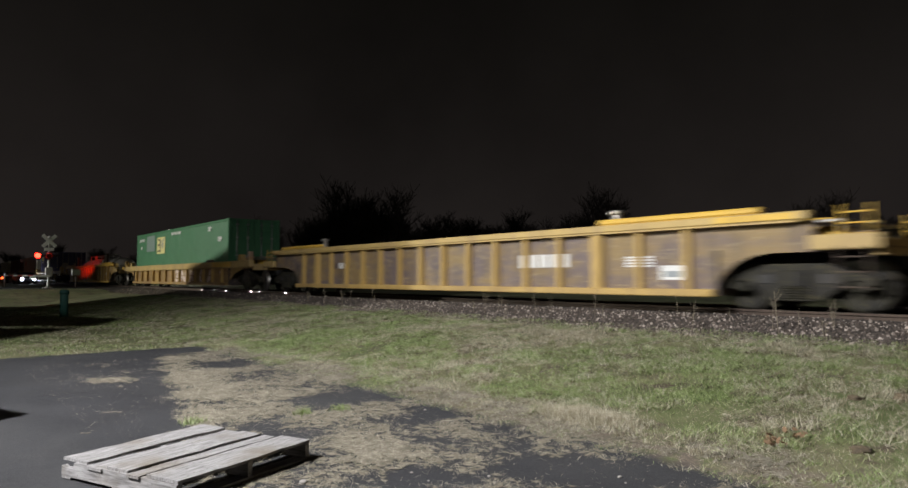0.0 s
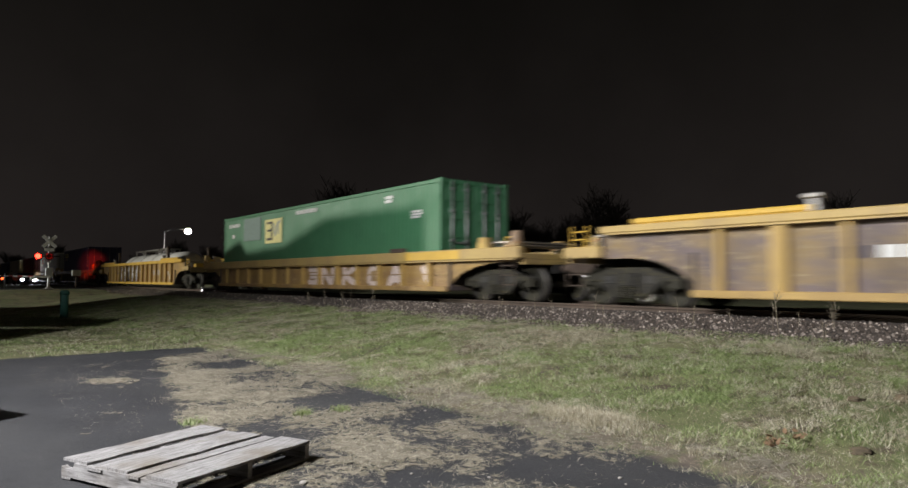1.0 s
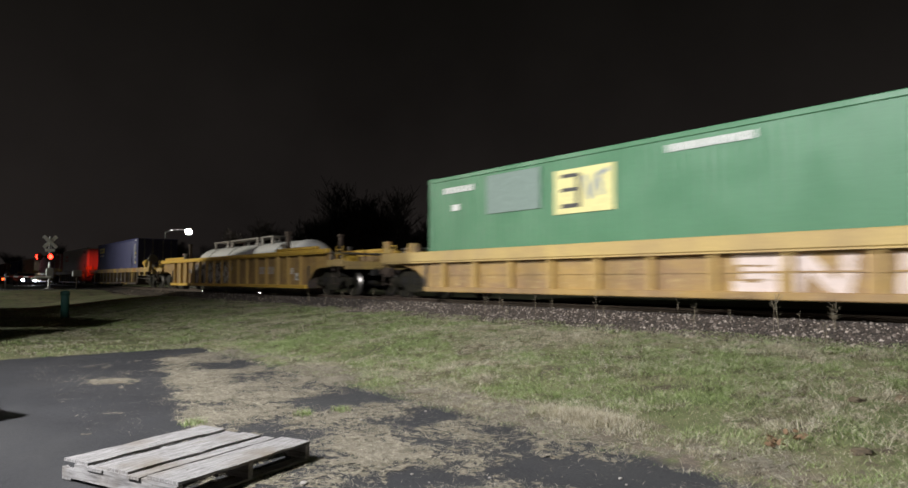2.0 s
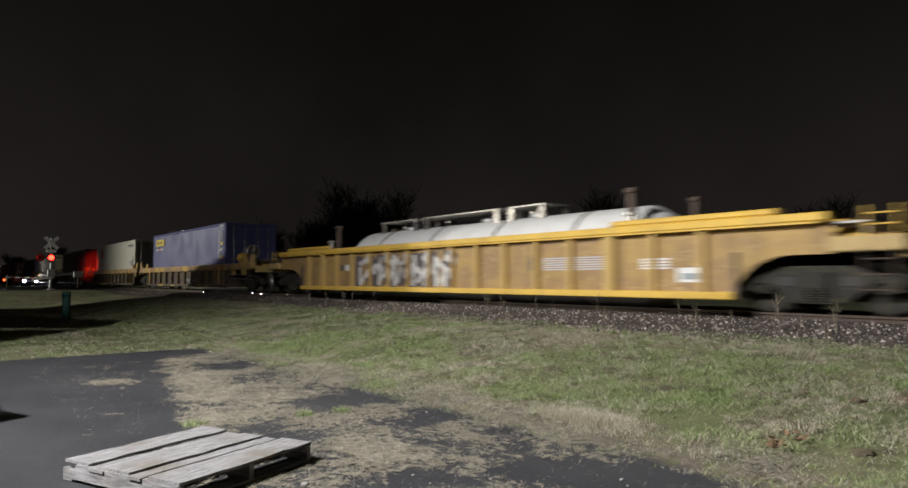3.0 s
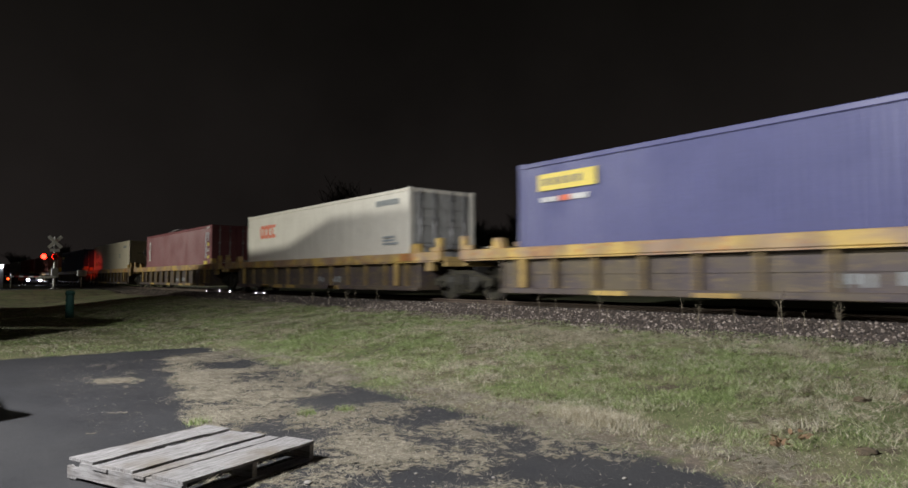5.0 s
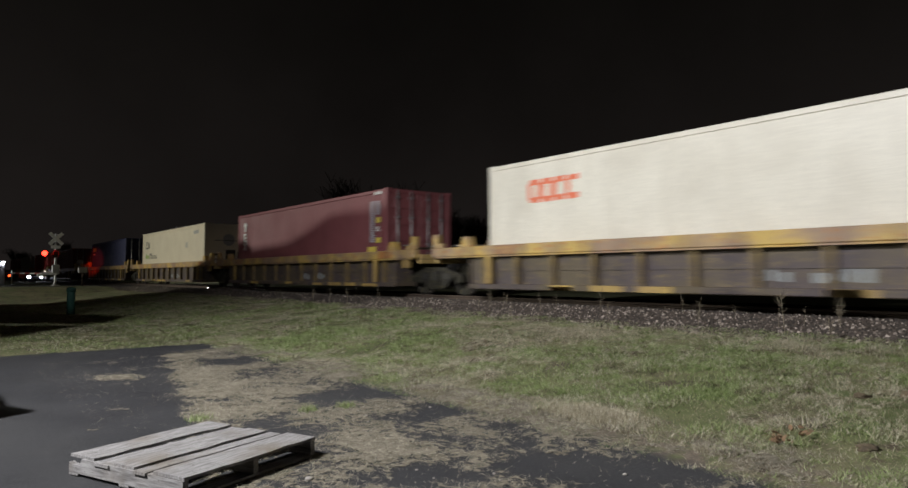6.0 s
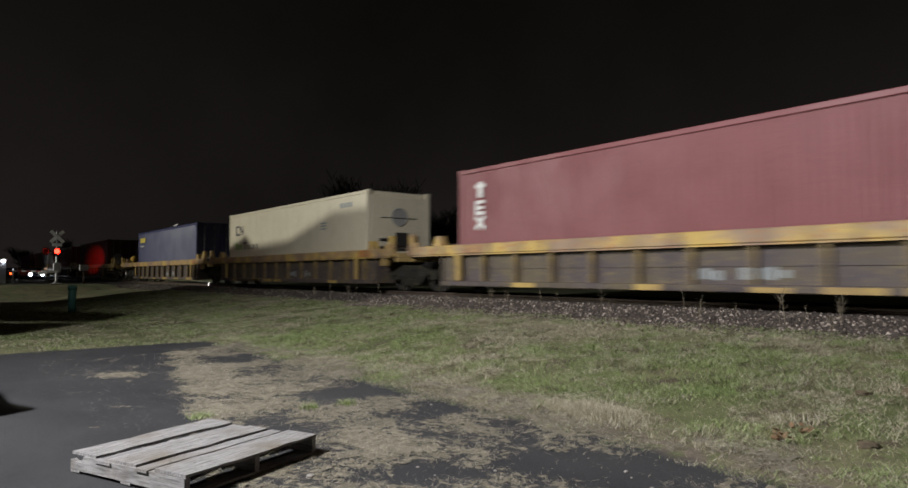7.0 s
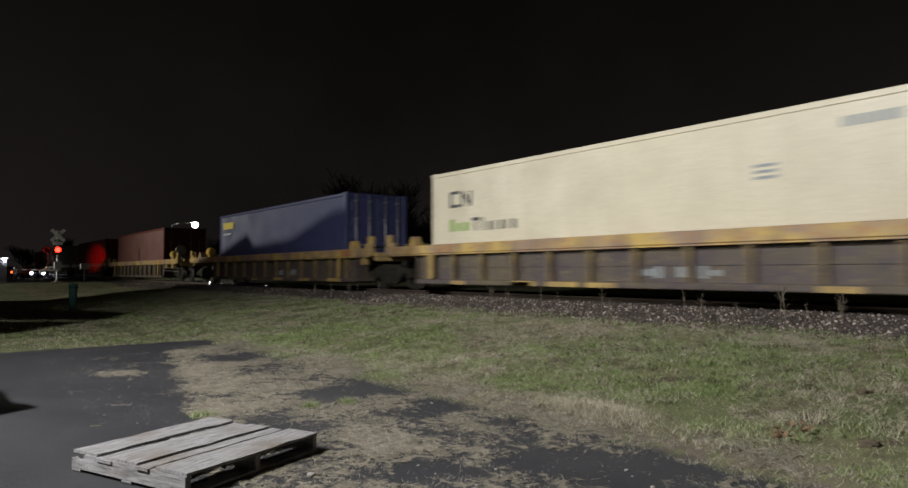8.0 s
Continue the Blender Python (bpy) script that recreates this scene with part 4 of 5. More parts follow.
for i in range(9):
    x = -3.9 + i * 0.5
    stroke(car_b, (x, rng.uniform(0.4, 0.7)), (x + rng.uniform(0.2, 0.5), rng.uniform(0.7, 1.0)), 0.12, "mark_silver", YS - 0.014)
    stroke(car_b, (x + 0.1, rng.uniform(1.0, 1.25)), (x + rng.uniform(0.1, 0.4), rng.uniform(0.5, 0.9)), 0.07, "mark_purple", YS - 0.018)
# stencilled notices on the tall cars, as bars
for c in (front, car_a, car_b):
    for i in range(4):
        mark(c, 6.35, 6.95, 0.74 + i * 0.055, 0.775 + i * 0.055, "mark_white", "notice_bar", y=YS)
    mark(c, 7.12, 7.62, 0.50, 0.76, "mark_white", "notice_plate", y=YS)
    mark(c, 7.2, 7.54, 0.55, 0.66, "mark_grey", "notice_panel", y=YS - 0.006)
    if c is car_b:
        mark(c, 3.40, 3.72, 0.74, 1.04, "mark_purple", "letter_plate", y=YS)
        for i in range(6):
            mark(c, 3.80, 5.55, 0.75 + i * 0.048, 0.775 + i * 0.048, "mark_dim", "letter_bar", y=YS)
    for i in range(0 if c is car_b else 5):
        mark(c, 3.45 + i * 0.31, 3.45 + i * 0.31 + 0.22, 0.76, 1.04, "mark_white", "letter_bar", y=YS)
    for i in range(4):
        mark(c, -5.55 + i * 0.32, -5.30 + i * 0.32, 0.84, 1.02, "mark_purple" if i < 2 else "mark_white", "letter_bar", y=YS)
for u in UNITS:
    for x0, n in ((0.70, 3), (1.62, 4)):
        for i in range(n):
            mark(u, x0 + i * 0.22, x0 + i * 0.22 + rng.uniform(0.10, 0.18), 0.40 + rng.uniform(0, 0.06), rng.uniform(0.55, 0.64), "mark_grey", "letter_bar", y=YS)
    for i in range(6):
        x0 = -6.3 + 1.12 * rng.randint(0, 10) + 0.3
        mark(u, x0, x0 + rng.uniform(0.5, 0.95), 0.215, rng.uniform(0.29, 0.335), "post_yellow", "paint_patch", y=-1.487)



# ---- things of the lot ----
def pallet():
    p = tagged(empty("pallet"), "weathered grey wooden pallet lying on the asphalt", "pallet")
    def timber(name, stretch):
        k = Nodes(name)
        g = k.noise(6, 5, 0.6, stretch)
        st = k.noise(2.2, 4)
        col = k.mix(k.step(g, 0.3, 0.7), (0.12, 0.112, 0.108), (0.43, 0.42, 0.415))
        col = k.mix(k.step(st, 0.50, 0.72), col, (0.19, 0.165, 0.135))
        col = k.mix(k.step(k.noise(30, 3), 0.62, 0.75), col, (0.09, 0.08, 0.07))
        return k.done(col, 0.9, 0.0, g, 0.7, 0.008)

    wood, cross = timber("weathered_grey_wood", (1, 14, 6)), timber("weathered_grey_stringer", (10, 0.8, 9))
    # boards run along x, stringers along y; origin at the corner near the lot
    W, D = 1.15, 1.13
    ys = [(0.0, 0.285), (0.335, 0.105), (0.47, 0.19), (0.70, 0.15), (0.875, 0.255)]
    for i, (y, w) in enumerate(ys):
        bm = bmesh.new()
        n = 8
        zs = [0.118 + random.uniform(-0.003, 0.003) for _ in range(n + 1)]
        rag = [random.uniform(-0.008, 0.008) for _ in range(n + 1)]
        sag = (0.0, -0.009, 0.0, -0.017, 0.0)[i]
        up, lo = [], []
        for j in range(n + 1):
            x = W * j / n + (random.uniform(-0.02, 0.015) if j in (0, n) else 0)
            up.append([bm.verts.new((x, y + rag[j], zs[j] + 0.018 + sag)), bm.verts.new((x, y + w - rag[j] * 0.6, zs[j] + 0.018 + sag))])
            lo.append([bm.verts.new((x, y + rag[j], zs[j] + sag)), bm.verts.new((x, y + w - rag[j] * 0.6, zs[j] + sag))])
        for j in range(n):
            bm.faces.new((up[j][0], up[j + 1][0], up[j + 1][1], up[j][1]))
            bm.faces.new((lo[j][0], lo[j][1], lo[j + 1][1], lo[j + 1][0]))
            bm.faces.new((lo[j][0], lo[j + 1][0], up[j + 1][0], up[j][0]))
            bm.faces.new((lo[j + 1][1], lo[j][1], up[j][1], up[j + 1][1]))
        bm.faces.new((lo[0][0], up[0][0], up[0][1], lo[0][1]))
        bm.faces.new((lo[n][0], lo[n][1], up[n][1], up[n][0]))
        part("deck_board", bm, wood, p)
    for x in (0.0, W / 2 - 0.02, W - 0.04):
        bm = bmesh.new()
        z1 = 0.118
        out = [(0.0, 0.02), (D, 0.02), (D, 0.085), (D - 0.03, 0.072), (D - 0.12, 0.076), (D - 0.14, z1), (0.0, z1)] if x < 0.3 else \
            [(0.0, 0.02), (0.18, 0.02), (0.20, 0.055), (0.40, 0.055), (0.42, 0.02), (0.71, 0.02), (0.73, 0.055), (0.93, 0.055), (0.95, 0.02), (D, 0.02), (D, z1), (0.0, z1)]
        prism(bm, out, -0.02, 0.02)
        bmesh.ops.rotate(bm, cent=(0, 0, 0), matrix=Matrix.Rotation(radians(90), 3, "Z"), verts=bm.verts)
        bmesh.ops.translate(bm, vec=(x + 0.02, 0, 0), verts=bm.verts)
        part("stringer", bm, cross, p)
    for y in (0.0, 0.5, 1.03):
        bm = bmesh.new()
        box(bm, 0, W, y, y + 0.10, 0.002, 0.02, bevel=0.003)
        part("bottom_board", bm, wood, p)
    return p


def green_post():
    p = tagged(empty("utility_post"), "short green marker post standing in the grass", "post")
    bm = bmesh.new()
    lathe(bm, [(0.13, 0.0), (0.13, 0.80), (0.12, 0.82)], "z", 20)
    part("tube", bm, "teal", p)
    bm = bmesh.new()
    lathe(bm, [(0.145, 0.80), (0.15, 0.88), (0.13, 0.94), (0.06, 0.96)], "z", 20)
    part("cap", bm, "teal", p, "rounded paler cap")
    return p


moved(green_post(), -26.2, 3.85, height(-26.2, 3.85) - 0.02)


lot_pallet = pallet()
lot_pallet.matrix_basis = pose(-4.097, 1.202, 0.004, 0, 0, 112.5)

DRUMS = []


def crossing_signal():
    s = tagged(empty("crossing_signal"), "railway crossing signal with white crossbuck and red flashing lamps", "crossing signal")
    bm = bmesh.new()
    lathe(bm, [(0.20, 0.0), (0.20, 0.10), (0.09, 0.16), (0.065, 0.30), (0.065, 3.25), (0.03, 3.30)], "z", 16)
    part("mast", bm, "aluminium", s)
    for a, x in ((45, 0.075), (-45, 0.095)):
        bm = bmesh.new()
        box(bm, x, x + 0.015, -0.50, 0.50, -0.10, 0.10, bevel=0.004, turn=Matrix.Translation((0, 0, 2.96)) @ Matrix.Rotation(radians(a), 4, "X"))
        part("crossbuck_blade", bm, "mark_white", s, "white crossbuck blade")
    bm = bmesh.new()
    box(bm, 0.07, 0.09, -0.26, 0.26, 2.36, 2.54, bevel=0.01)
    part("sign_plate", bm, "mark_white", s)
    bm = bmesh.new()
    rod(bm, (0, -0.75, 2.05), (0, 0.55, 2.05), 0.035)
    part("lamp_arm", bm, "black", s)
    for y in (-0.58, 0.01):
        bm = bmesh.new()
        lathe(bm, [(0.24, -0.02), (0.24, 0.02)], "x", 24, 0, (0.06, y, 2.05))
        lathe(bm, [(0.17, 0.0), (0.18, 0.37), (0.172, 0.37), (0.165, 0.01)], "x", 20, 0, (0.07, y, 2.05))
        head = part("lamp_head", bm, "black", s, "black round backing disc")
        # the lens turns: one half of it glows, the other is dark
        bm = bmesh.new()
        bmesh.ops.create_uvsphere(bm, u_segments=24, v_segments=12, radius=0.155)
        for f in bm.faces:
            f.smooth = True
            f.material_index = 0 if f.calc_center_median().x > 0.01 else 1
        lens = part("lamp_lens", bm, ["signal_red", "signal_off"], head, "red glowing lens")
        lens.matrix_basis = pose(0.215, y, 2.05)
        DRUMS.append((lens, (0.215, y, 2.05)))
    bm = bmesh.new()
    box(bm, -0.2, 0.2, -0.18, 0.22, 0.75, 1.35, bevel=0.04)
    part("gate_mechanism", bm, "aluminium", s)
    bm = bmesh.new()
    box(bm, 0.22, 0.26, -0.75, 0.1, 0.72, 0.85, bevel=0.02)
    box(bm, 0.20, 0.28, -0.95, -0.62, 0.62, 0.80, bevel=0.03)
    part("gate_counterweight", bm, "mark_white", s)
    # lowered arm over the road, in white and red lengths
    arm = Vector((-6.58, -2.74, 0.06))
    for i in range(9):
        bm = bmesh.new()
        p, q = arm * (i / 9), arm * ((i + 1) / 9)
        rod(bm, (p.x, p.y - 0.2, 0.80 + p.z), (q.x, q.y - 0.2, 0.80 + q.z), 0.055 - 0.003 * i, 0.052 - 0.003 * i, sides=8)
        part("gate_arm_length", bm, "mark_white" if i % 2 else "red", s, "white length of the gate arm" if i % 2 else "red length of the gate arm")
    bm = bmesh.new()
    box(bm, -0.3, 0.3, -0.3, 0.3, 0.0, 0.08, bevel=0.02)
    part("base_block", bm, "concrete", s)
    return s


sig = crossing_signal()
sig.matrix_basis = pose(-47.6, 6.1, 0.66, 0, 0, -8)

# the signal's red lamps towards the rails
lamp("signal_lamp_beam", "SPOT", (-49.0, 7.0, 2.75), 5000, (1.0, 0.03, 0.015), 0.05, (-61.0, 10.7, 2.5), 12, 1.0)


def sign_box():
    b = tagged(empty("equipment_box"), "small pale equipment box on a post beside the rails", "equipment box")
    block("box_body", b, "aluminium", -0.12, 0.12, -0.27, 0.27, 0.85, 1.25, bevel=0.03)
    bm = bmesh.new()
    lathe(bm, [(0.04, -0.1), (0.04, 0.86)], "z", 10)
    part("box_post", bm, "rust", b)
    return b


moved(sign_box(), -49.5, 7.9, 0.66)


def signal_cabinet():
    c = tagged(empty("signal_cabinet"), "pale metal signal cabinet with a lit lamp beyond the road", "cabinet")
    block("cabinet_body", c, "aluminium", -1.0, 1.0, -2.4, 0.0, 0.0, 1.75, bevel=0.03)
    block("cabinet_roof", c, "mark_white", -1.08, 1.08, -2.5, 0.08, 1.75, 1.85, bevel=0.03)
    for y in (-1.9, -1.05):
        door = block("cabinet_door", c, "aluminium", 1.0, 1.03, y, y + 0.8, 0.15, 1.6, bevel=0.01)
        block("door_handle", door, "black", 1.03, 1.06, y + 0.06, y + 0.1, 0.8, 1.0, bevel=0.005)
    bm = bmesh.new()
    bmesh.ops.create_uvsphere(bm, u_segments=14, v_segments=8, radius=0.075)
    bmesh.ops.translate(bm, vec=(1.1, -0.15, 1.68), verts=bm.verts)
    part("wall_lamp", bm, "headlight", c, "small lit white lamp")
    bm = bmesh.new()
    lathe(bm, [(0.05, 0.0), (0.05, 1.1), (0.02, 1.14)], "z", 10, 0, (1.0, 0.45, 0.0))
    part("bollard", bm, "mark_white", c, "slim pale guard post")
    return c


moved(signal_cabinet(), -60.8, 4.4, 0.60)


def crossbuck_sign():
    s = tagged(empty("crossbuck_sign"), "white crossbuck sign on a post beyond the tracks", "road sign")
    bm = bmesh.new()
    lathe(bm, [(0.06, -0.2), (0.06, 3.3)], "z", 12)
    part("sign_post", bm, "aluminium", s)
    for a, x in ((45, 0.065), (-45, 0.085)):
        bm = bmesh.new()
        box(bm, x, x + 0.015, -0.61, 0.61, -0.115, 0.115, bevel=0.004, turn=Matrix.Translation((0, 0, 2.92)) @ Matrix.Rotation(radians(a), 4, "X"))
        part("crossbuck_blade", bm, "mark_white", s)
    return s


moved(crossbuck_sign(), -77.7, 20.0, 0.66, -14)


def build_road():
    k = Nodes("road_asphalt")
    col = k.mix(k.step(k.noise(1.2, 5), 0.35, 0.7), (0.045, 0.045, 0.048), (0.08, 0.08, 0.08))
    mat = k.done(col, 0.85, 0, k.noise(90, 3), 0.3, 0.01)
    bm = bmesh.new()
    box(bm, -58.0, -49.5, -60, 9.3, 0.58, 0.672)
    tagged(part("road", bm, mat), "grey asphalt road leading over the crossing", "road", kind="structure")
    bm = bmesh.new()
    box(bm, -49.95, -49.8, -60, 9.0, 0.66, 0.677)
    tagged(part("road_line", bm, "mark_white"), "white painted edge line of the road", "road marking", kind="structure")


build_road()


def street_lamp(h, arm):
    s = tagged(empty("street_lamp"), "lit floodlight on a slim grey pole behind the tracks", "street lamp")
    bm = bmesh.new()
    lathe(bm, [(0.12, 0), (0.10, 0.3), (0.05, h)], "z", 12)
    part("pole", bm, "aluminium", s)
    bm = bmesh.new()
    rod(bm, (0, 0, h - 0.1), (arm[0] * 0.3, arm[1] * 0.3, h + 0.2), 0.04)
    rod(bm, (arm[0] * 0.3, arm[1] * 0.3, h + 0.2), (arm[0], arm[1], h + 0.25), 0.04)
    part("arm", bm, "aluminium", s)
    bm = bmesh.new()
    box(bm, arm[0] - 0.25, arm[0] + 0.25, arm[1] - 0.25, arm[1] + 0.25, h + 0.20, h + 0.36, bevel=0.05)
    head = part("lamp_housing", bm, "aluminium", s)
    bm = bmesh.new()
    bmesh.ops.create_uvsphere(bm, u_segments=16, v_segments=10, radius=0.33)
    bmesh.ops.translate(bm, vec=(arm[0], arm[1], h), verts=bm.verts)
    part("bulb", bm, "street_glow", head, "glowing white bulb")
    return s


def at_view(x, depth):
    """A place on the ground at that depth before the camera's first view, x metres across."""
    a = radians(51.36)
    return (-math.sin(a) * depth + math.cos(a) * x, math.cos(a) * depth + math.sin(a) * x)


px, py = at_view(-502 / 1150 * 75, 75)
moved(street_lamp(6.2, (0.6245 * 2.67, 0.781 * 2.67)), px, py, 0.5)


def car(paint, label, lights):
    c = tagged(empty("car"), label, "car", "cars waiting beyond the crossing")
    bm = bmesh.new()
    out = [(-2.1, 0.3), (2.1, 0.3), (2.2, 0.55), (2.05, 0.82), (1.1, 0.95), (0.5, 1.42), (-1.0, 1.45), (-1.7, 1.0), (-2.2, 0.92)]
    prism(bm, out, -0.85, 0.85)
    bmesh.ops.bevel(bm, geom=bm.edges[:], offset=0.05, segments=2, affect="EDGES")
    part("car_body", bm, paint, c)
    bm = bmesh.new()
    prism(bm, [(1.0, 0.97), (0.5, 1.36), (-0.95, 1.38), (-1.5, 1.0)], -0.86, 0.86)
    part("window", bm, "glass", c)
    for x in (-1.3, 1.35):
        for y in (-0.78, 0.78):
            bm = bmesh.new()
            lathe(bm, [(0.30, y - 0.1), (0.32, y - 0.06), (0.32, y + 0.06), (0.30, y + 0.1)], "y", 20, 0, (x, 0, 0.32))
            part("wheel", bm, "rubber", c)
    for y in (-0.6, 0.6):
        bm = bmesh.new()
        bmesh.ops.create_uvsphere(bm, u_segments=12, v_segments=8, radius=0.15)
        bmesh.ops.translate(bm, vec=(2.12, y, 0.66), verts=bm.verts)
        part("headlight", bm, lights, c, "lit headlight")
    return c


for x, dep, paint, lab, li, rz in ((-742, 78, "car_dark", "dark car with lit white headlights on the road", "headlight", 5),
                                   (-720, 95, "car_silver", "silver car with lit headlights on the road", "headlight", -2),
                                   (-785, 88, "car_dark", "dark car with amber lamps on the road", "amber", -12)):
    px, py = at_view(x / 1150 * dep, dep)
    moved(car(paint, lab, li), px, py, height(px, py), rz)


# an unseen house beyond the lot, its two roof slopes cut to shadow the train
unseen_house = tagged(empty("unseen_house"), "unseen grey house with two roof slopes, added to shade the train", "building")
gable = [(-41.9, 7.0), (-40.45, 7.30), (-38.8, 7.65), (-38.4, 7.40), (-36.6, 7.47), (-34.9, 7.88), (-32.2, 7.86)]
for nm, mt, front, back, drop in (("wall", "concrete", -10.05, -12.9, None), ("roof", "rust", -9.95, -13.0, 0.11)):
    out = gable + [(x, z - drop) for x, z in gable[::-1]] if drop else [(-41.8, -0.1)] + [(x, z - 0.13) for x, z in gable] + [(-32.3, -0.1)]
    bm = bmesh.new()
    prism(bm, out, back, front)
    for v in bm.verts:
        if v.co.y < -12:
            v.co.x = -49 + 0.85 * (v.co.x + 49)        # the back is narrower, to stay inside the front's shadow
    part(nm, bm, mt, unseen_house)
# an unseen block added at the lot's edge, its plan fitted to the lawn shadow
lawn_shade_block = tagged(empty("lawn_shade_block"), "unseen grey flat-roofed block with angled walls, added to shadow the lawn", "building")
plan = [(-16.4, 0.63), (-12.9, -1.8), (-16.0, -5.0), (-23.8, -4.4), (-24.6, -1.87)]
for nm, mt, z0, z1, grow in (("wall", "concrete", -0.1, 3.65, 0.98), ("roof", "rust", 3.65, 3.8, 1.0)):
    bm = bmesh.new()
    ring = [(-19.0 + (x + 19.0) * grow, -2.5 + (y + 2.5) * grow) for x, y in plan]
    lo, hi = [bm.verts.new((x, y, z0)) for x, y in ring], [bm.verts.new((x, y, z1)) for x, y in ring]
    bm.faces.new(lo), bm.faces.new(hi)
    for i in range(5):
        bm.faces.new((lo[i], lo[(i + 1) % 5], hi[(i + 1) % 5], hi[i]))
    bmesh.ops.recalc_face_normals(bm, faces=bm.faces[:])
    part(nm, bm, mt, lawn_shade_block)
# unseen car added out of view; only its shadow corner reaches the asphalt
moved(car("car_silver", "unseen silver car, added to cast a wedge of shadow on the asphalt", "glass"), -9.14, -1.57, 0.0, 209)


# ---- bare trees behind the tracks ----
def bare_tree(seed, h, spread):
    rnd = random.Random(seed)
    t = tagged(empty("tree"), "bare leafless tree, dark against the night sky", "tree", "trees behind the tracks")
    bmt, bmc = bmesh.new(), bmesh.new()

    def grow(p, d, length, r, level):
        q = p
        seg = 3 if level < 2 else 2
        for k in range(seg):
            d = (d + Vector((rnd.uniform(-1, 1), rnd.uniform(-1, 1), rnd.uniform(-0.3, 0.6))) * 0.16).normalized()
            e = q + d * (length / seg)
            rod(bmt if level < 1 else bmc, q, e, r * (1 - 0.3 * k / seg), r * (1 - 0.3 * (k + 1) / seg), sides=7 if level < 2 else 3, caps=False)
            q = e
            if level < 4:
                for _ in range((2, 2, 3, 4)[level] + (k == seg - 1)):
                    out = Vector((rnd.uniform(-1, 1) * spread, rnd.uniform(-1, 1) * spread, rnd.uniform(0.0, 1.0)))
                    grow(q, (d * 0.55 + out * 0.8).normalized(), length * rnd.uniform(0.55, 0.8), max(0.020, r * 0.56), level + 1)

    grow(Vector((0, 0, -0.2)), Vector((0, 0, 1)), h * 0.42, h * 0.022, 0)
    part("trunk", bmt, "bark", t)
    part("crown", bmc, "bark", t, "crown of many thin bare branches")
    return t


kinds = [bare_tree(3, 11.0, 1.1), bare_tree(8, 9.0, 1.0), bare_tree(21, 10.0, 1.3)]
rows = [(-120, 68, 0, 1.05), (-145, 78, 1, 1.2), (-210, 80, 2, 1.1), (-190, 70, 0, 1.12), (-155, 74, 2, 1.05), (-235, 72, 1, 1.15), (-105, 72, 2, 1.0), (-360, 80, 1, 0.95), (-330, 84, 0, 0.85),
        (-60, 90, 1, 0.80), (-20, 86, 0, 0.72), (20, 92, 2, 0.85), (60, 85, 1, 0.86), (100, 90, 0, 0.76), (140, 86, 2, 0.75), (180, 95, 1, 0.9),
        (215, 85, 2, 0.85), (255, 84, 0, 0.92), (300, 96, 1, 0.8), (350, 90, 2, 0.75), (410, 92, 0, 0.72), (480, 90, 1, 0.8), (560, 85, 2, 0.85), (640, 80, 0, 0.85),
        (720, 80, 1, 0.9), (790, 84, 2, 0.8), (-420, 110, 2, 0.8), (-480, 120, 0, 0.8), (-540, 120, 1, 0.8), (-610, 130, 2, 0.85), (-680, 130, 0, 0.8), (-760, 140, 1, 0.9)]
used = set()
for i, (x, dep, k, sc) in enumerate(rows):
    sc *= 1.08 if x > -80 else 0.80
    px, py = at_view(x / 1150 * dep, dep)
    t = kinds[k] if k not in used else copy_thing(kinds[k], pose(0, 0, 0))
    used.add(k)
    t.matrix_basis = pose(px, py, height(px, py), 0, 0, (i * 77) % 360) @ Matrix.Diagonal((sc, sc, sc, 1))


# ---- gravel, grass, straw and weeds ----
def stuff(name, verts, faces, mats, label, category, slots=None):
    me = bpy.data.meshes.new(name)
    me.from_pydata(verts, [], faces)
    for m in mats:
        me.materials.append(m)
    if slots:
        me.polygons.foreach_set("material_index", slots)
    return tagged(new(name, me), label, category, kind="stuff")


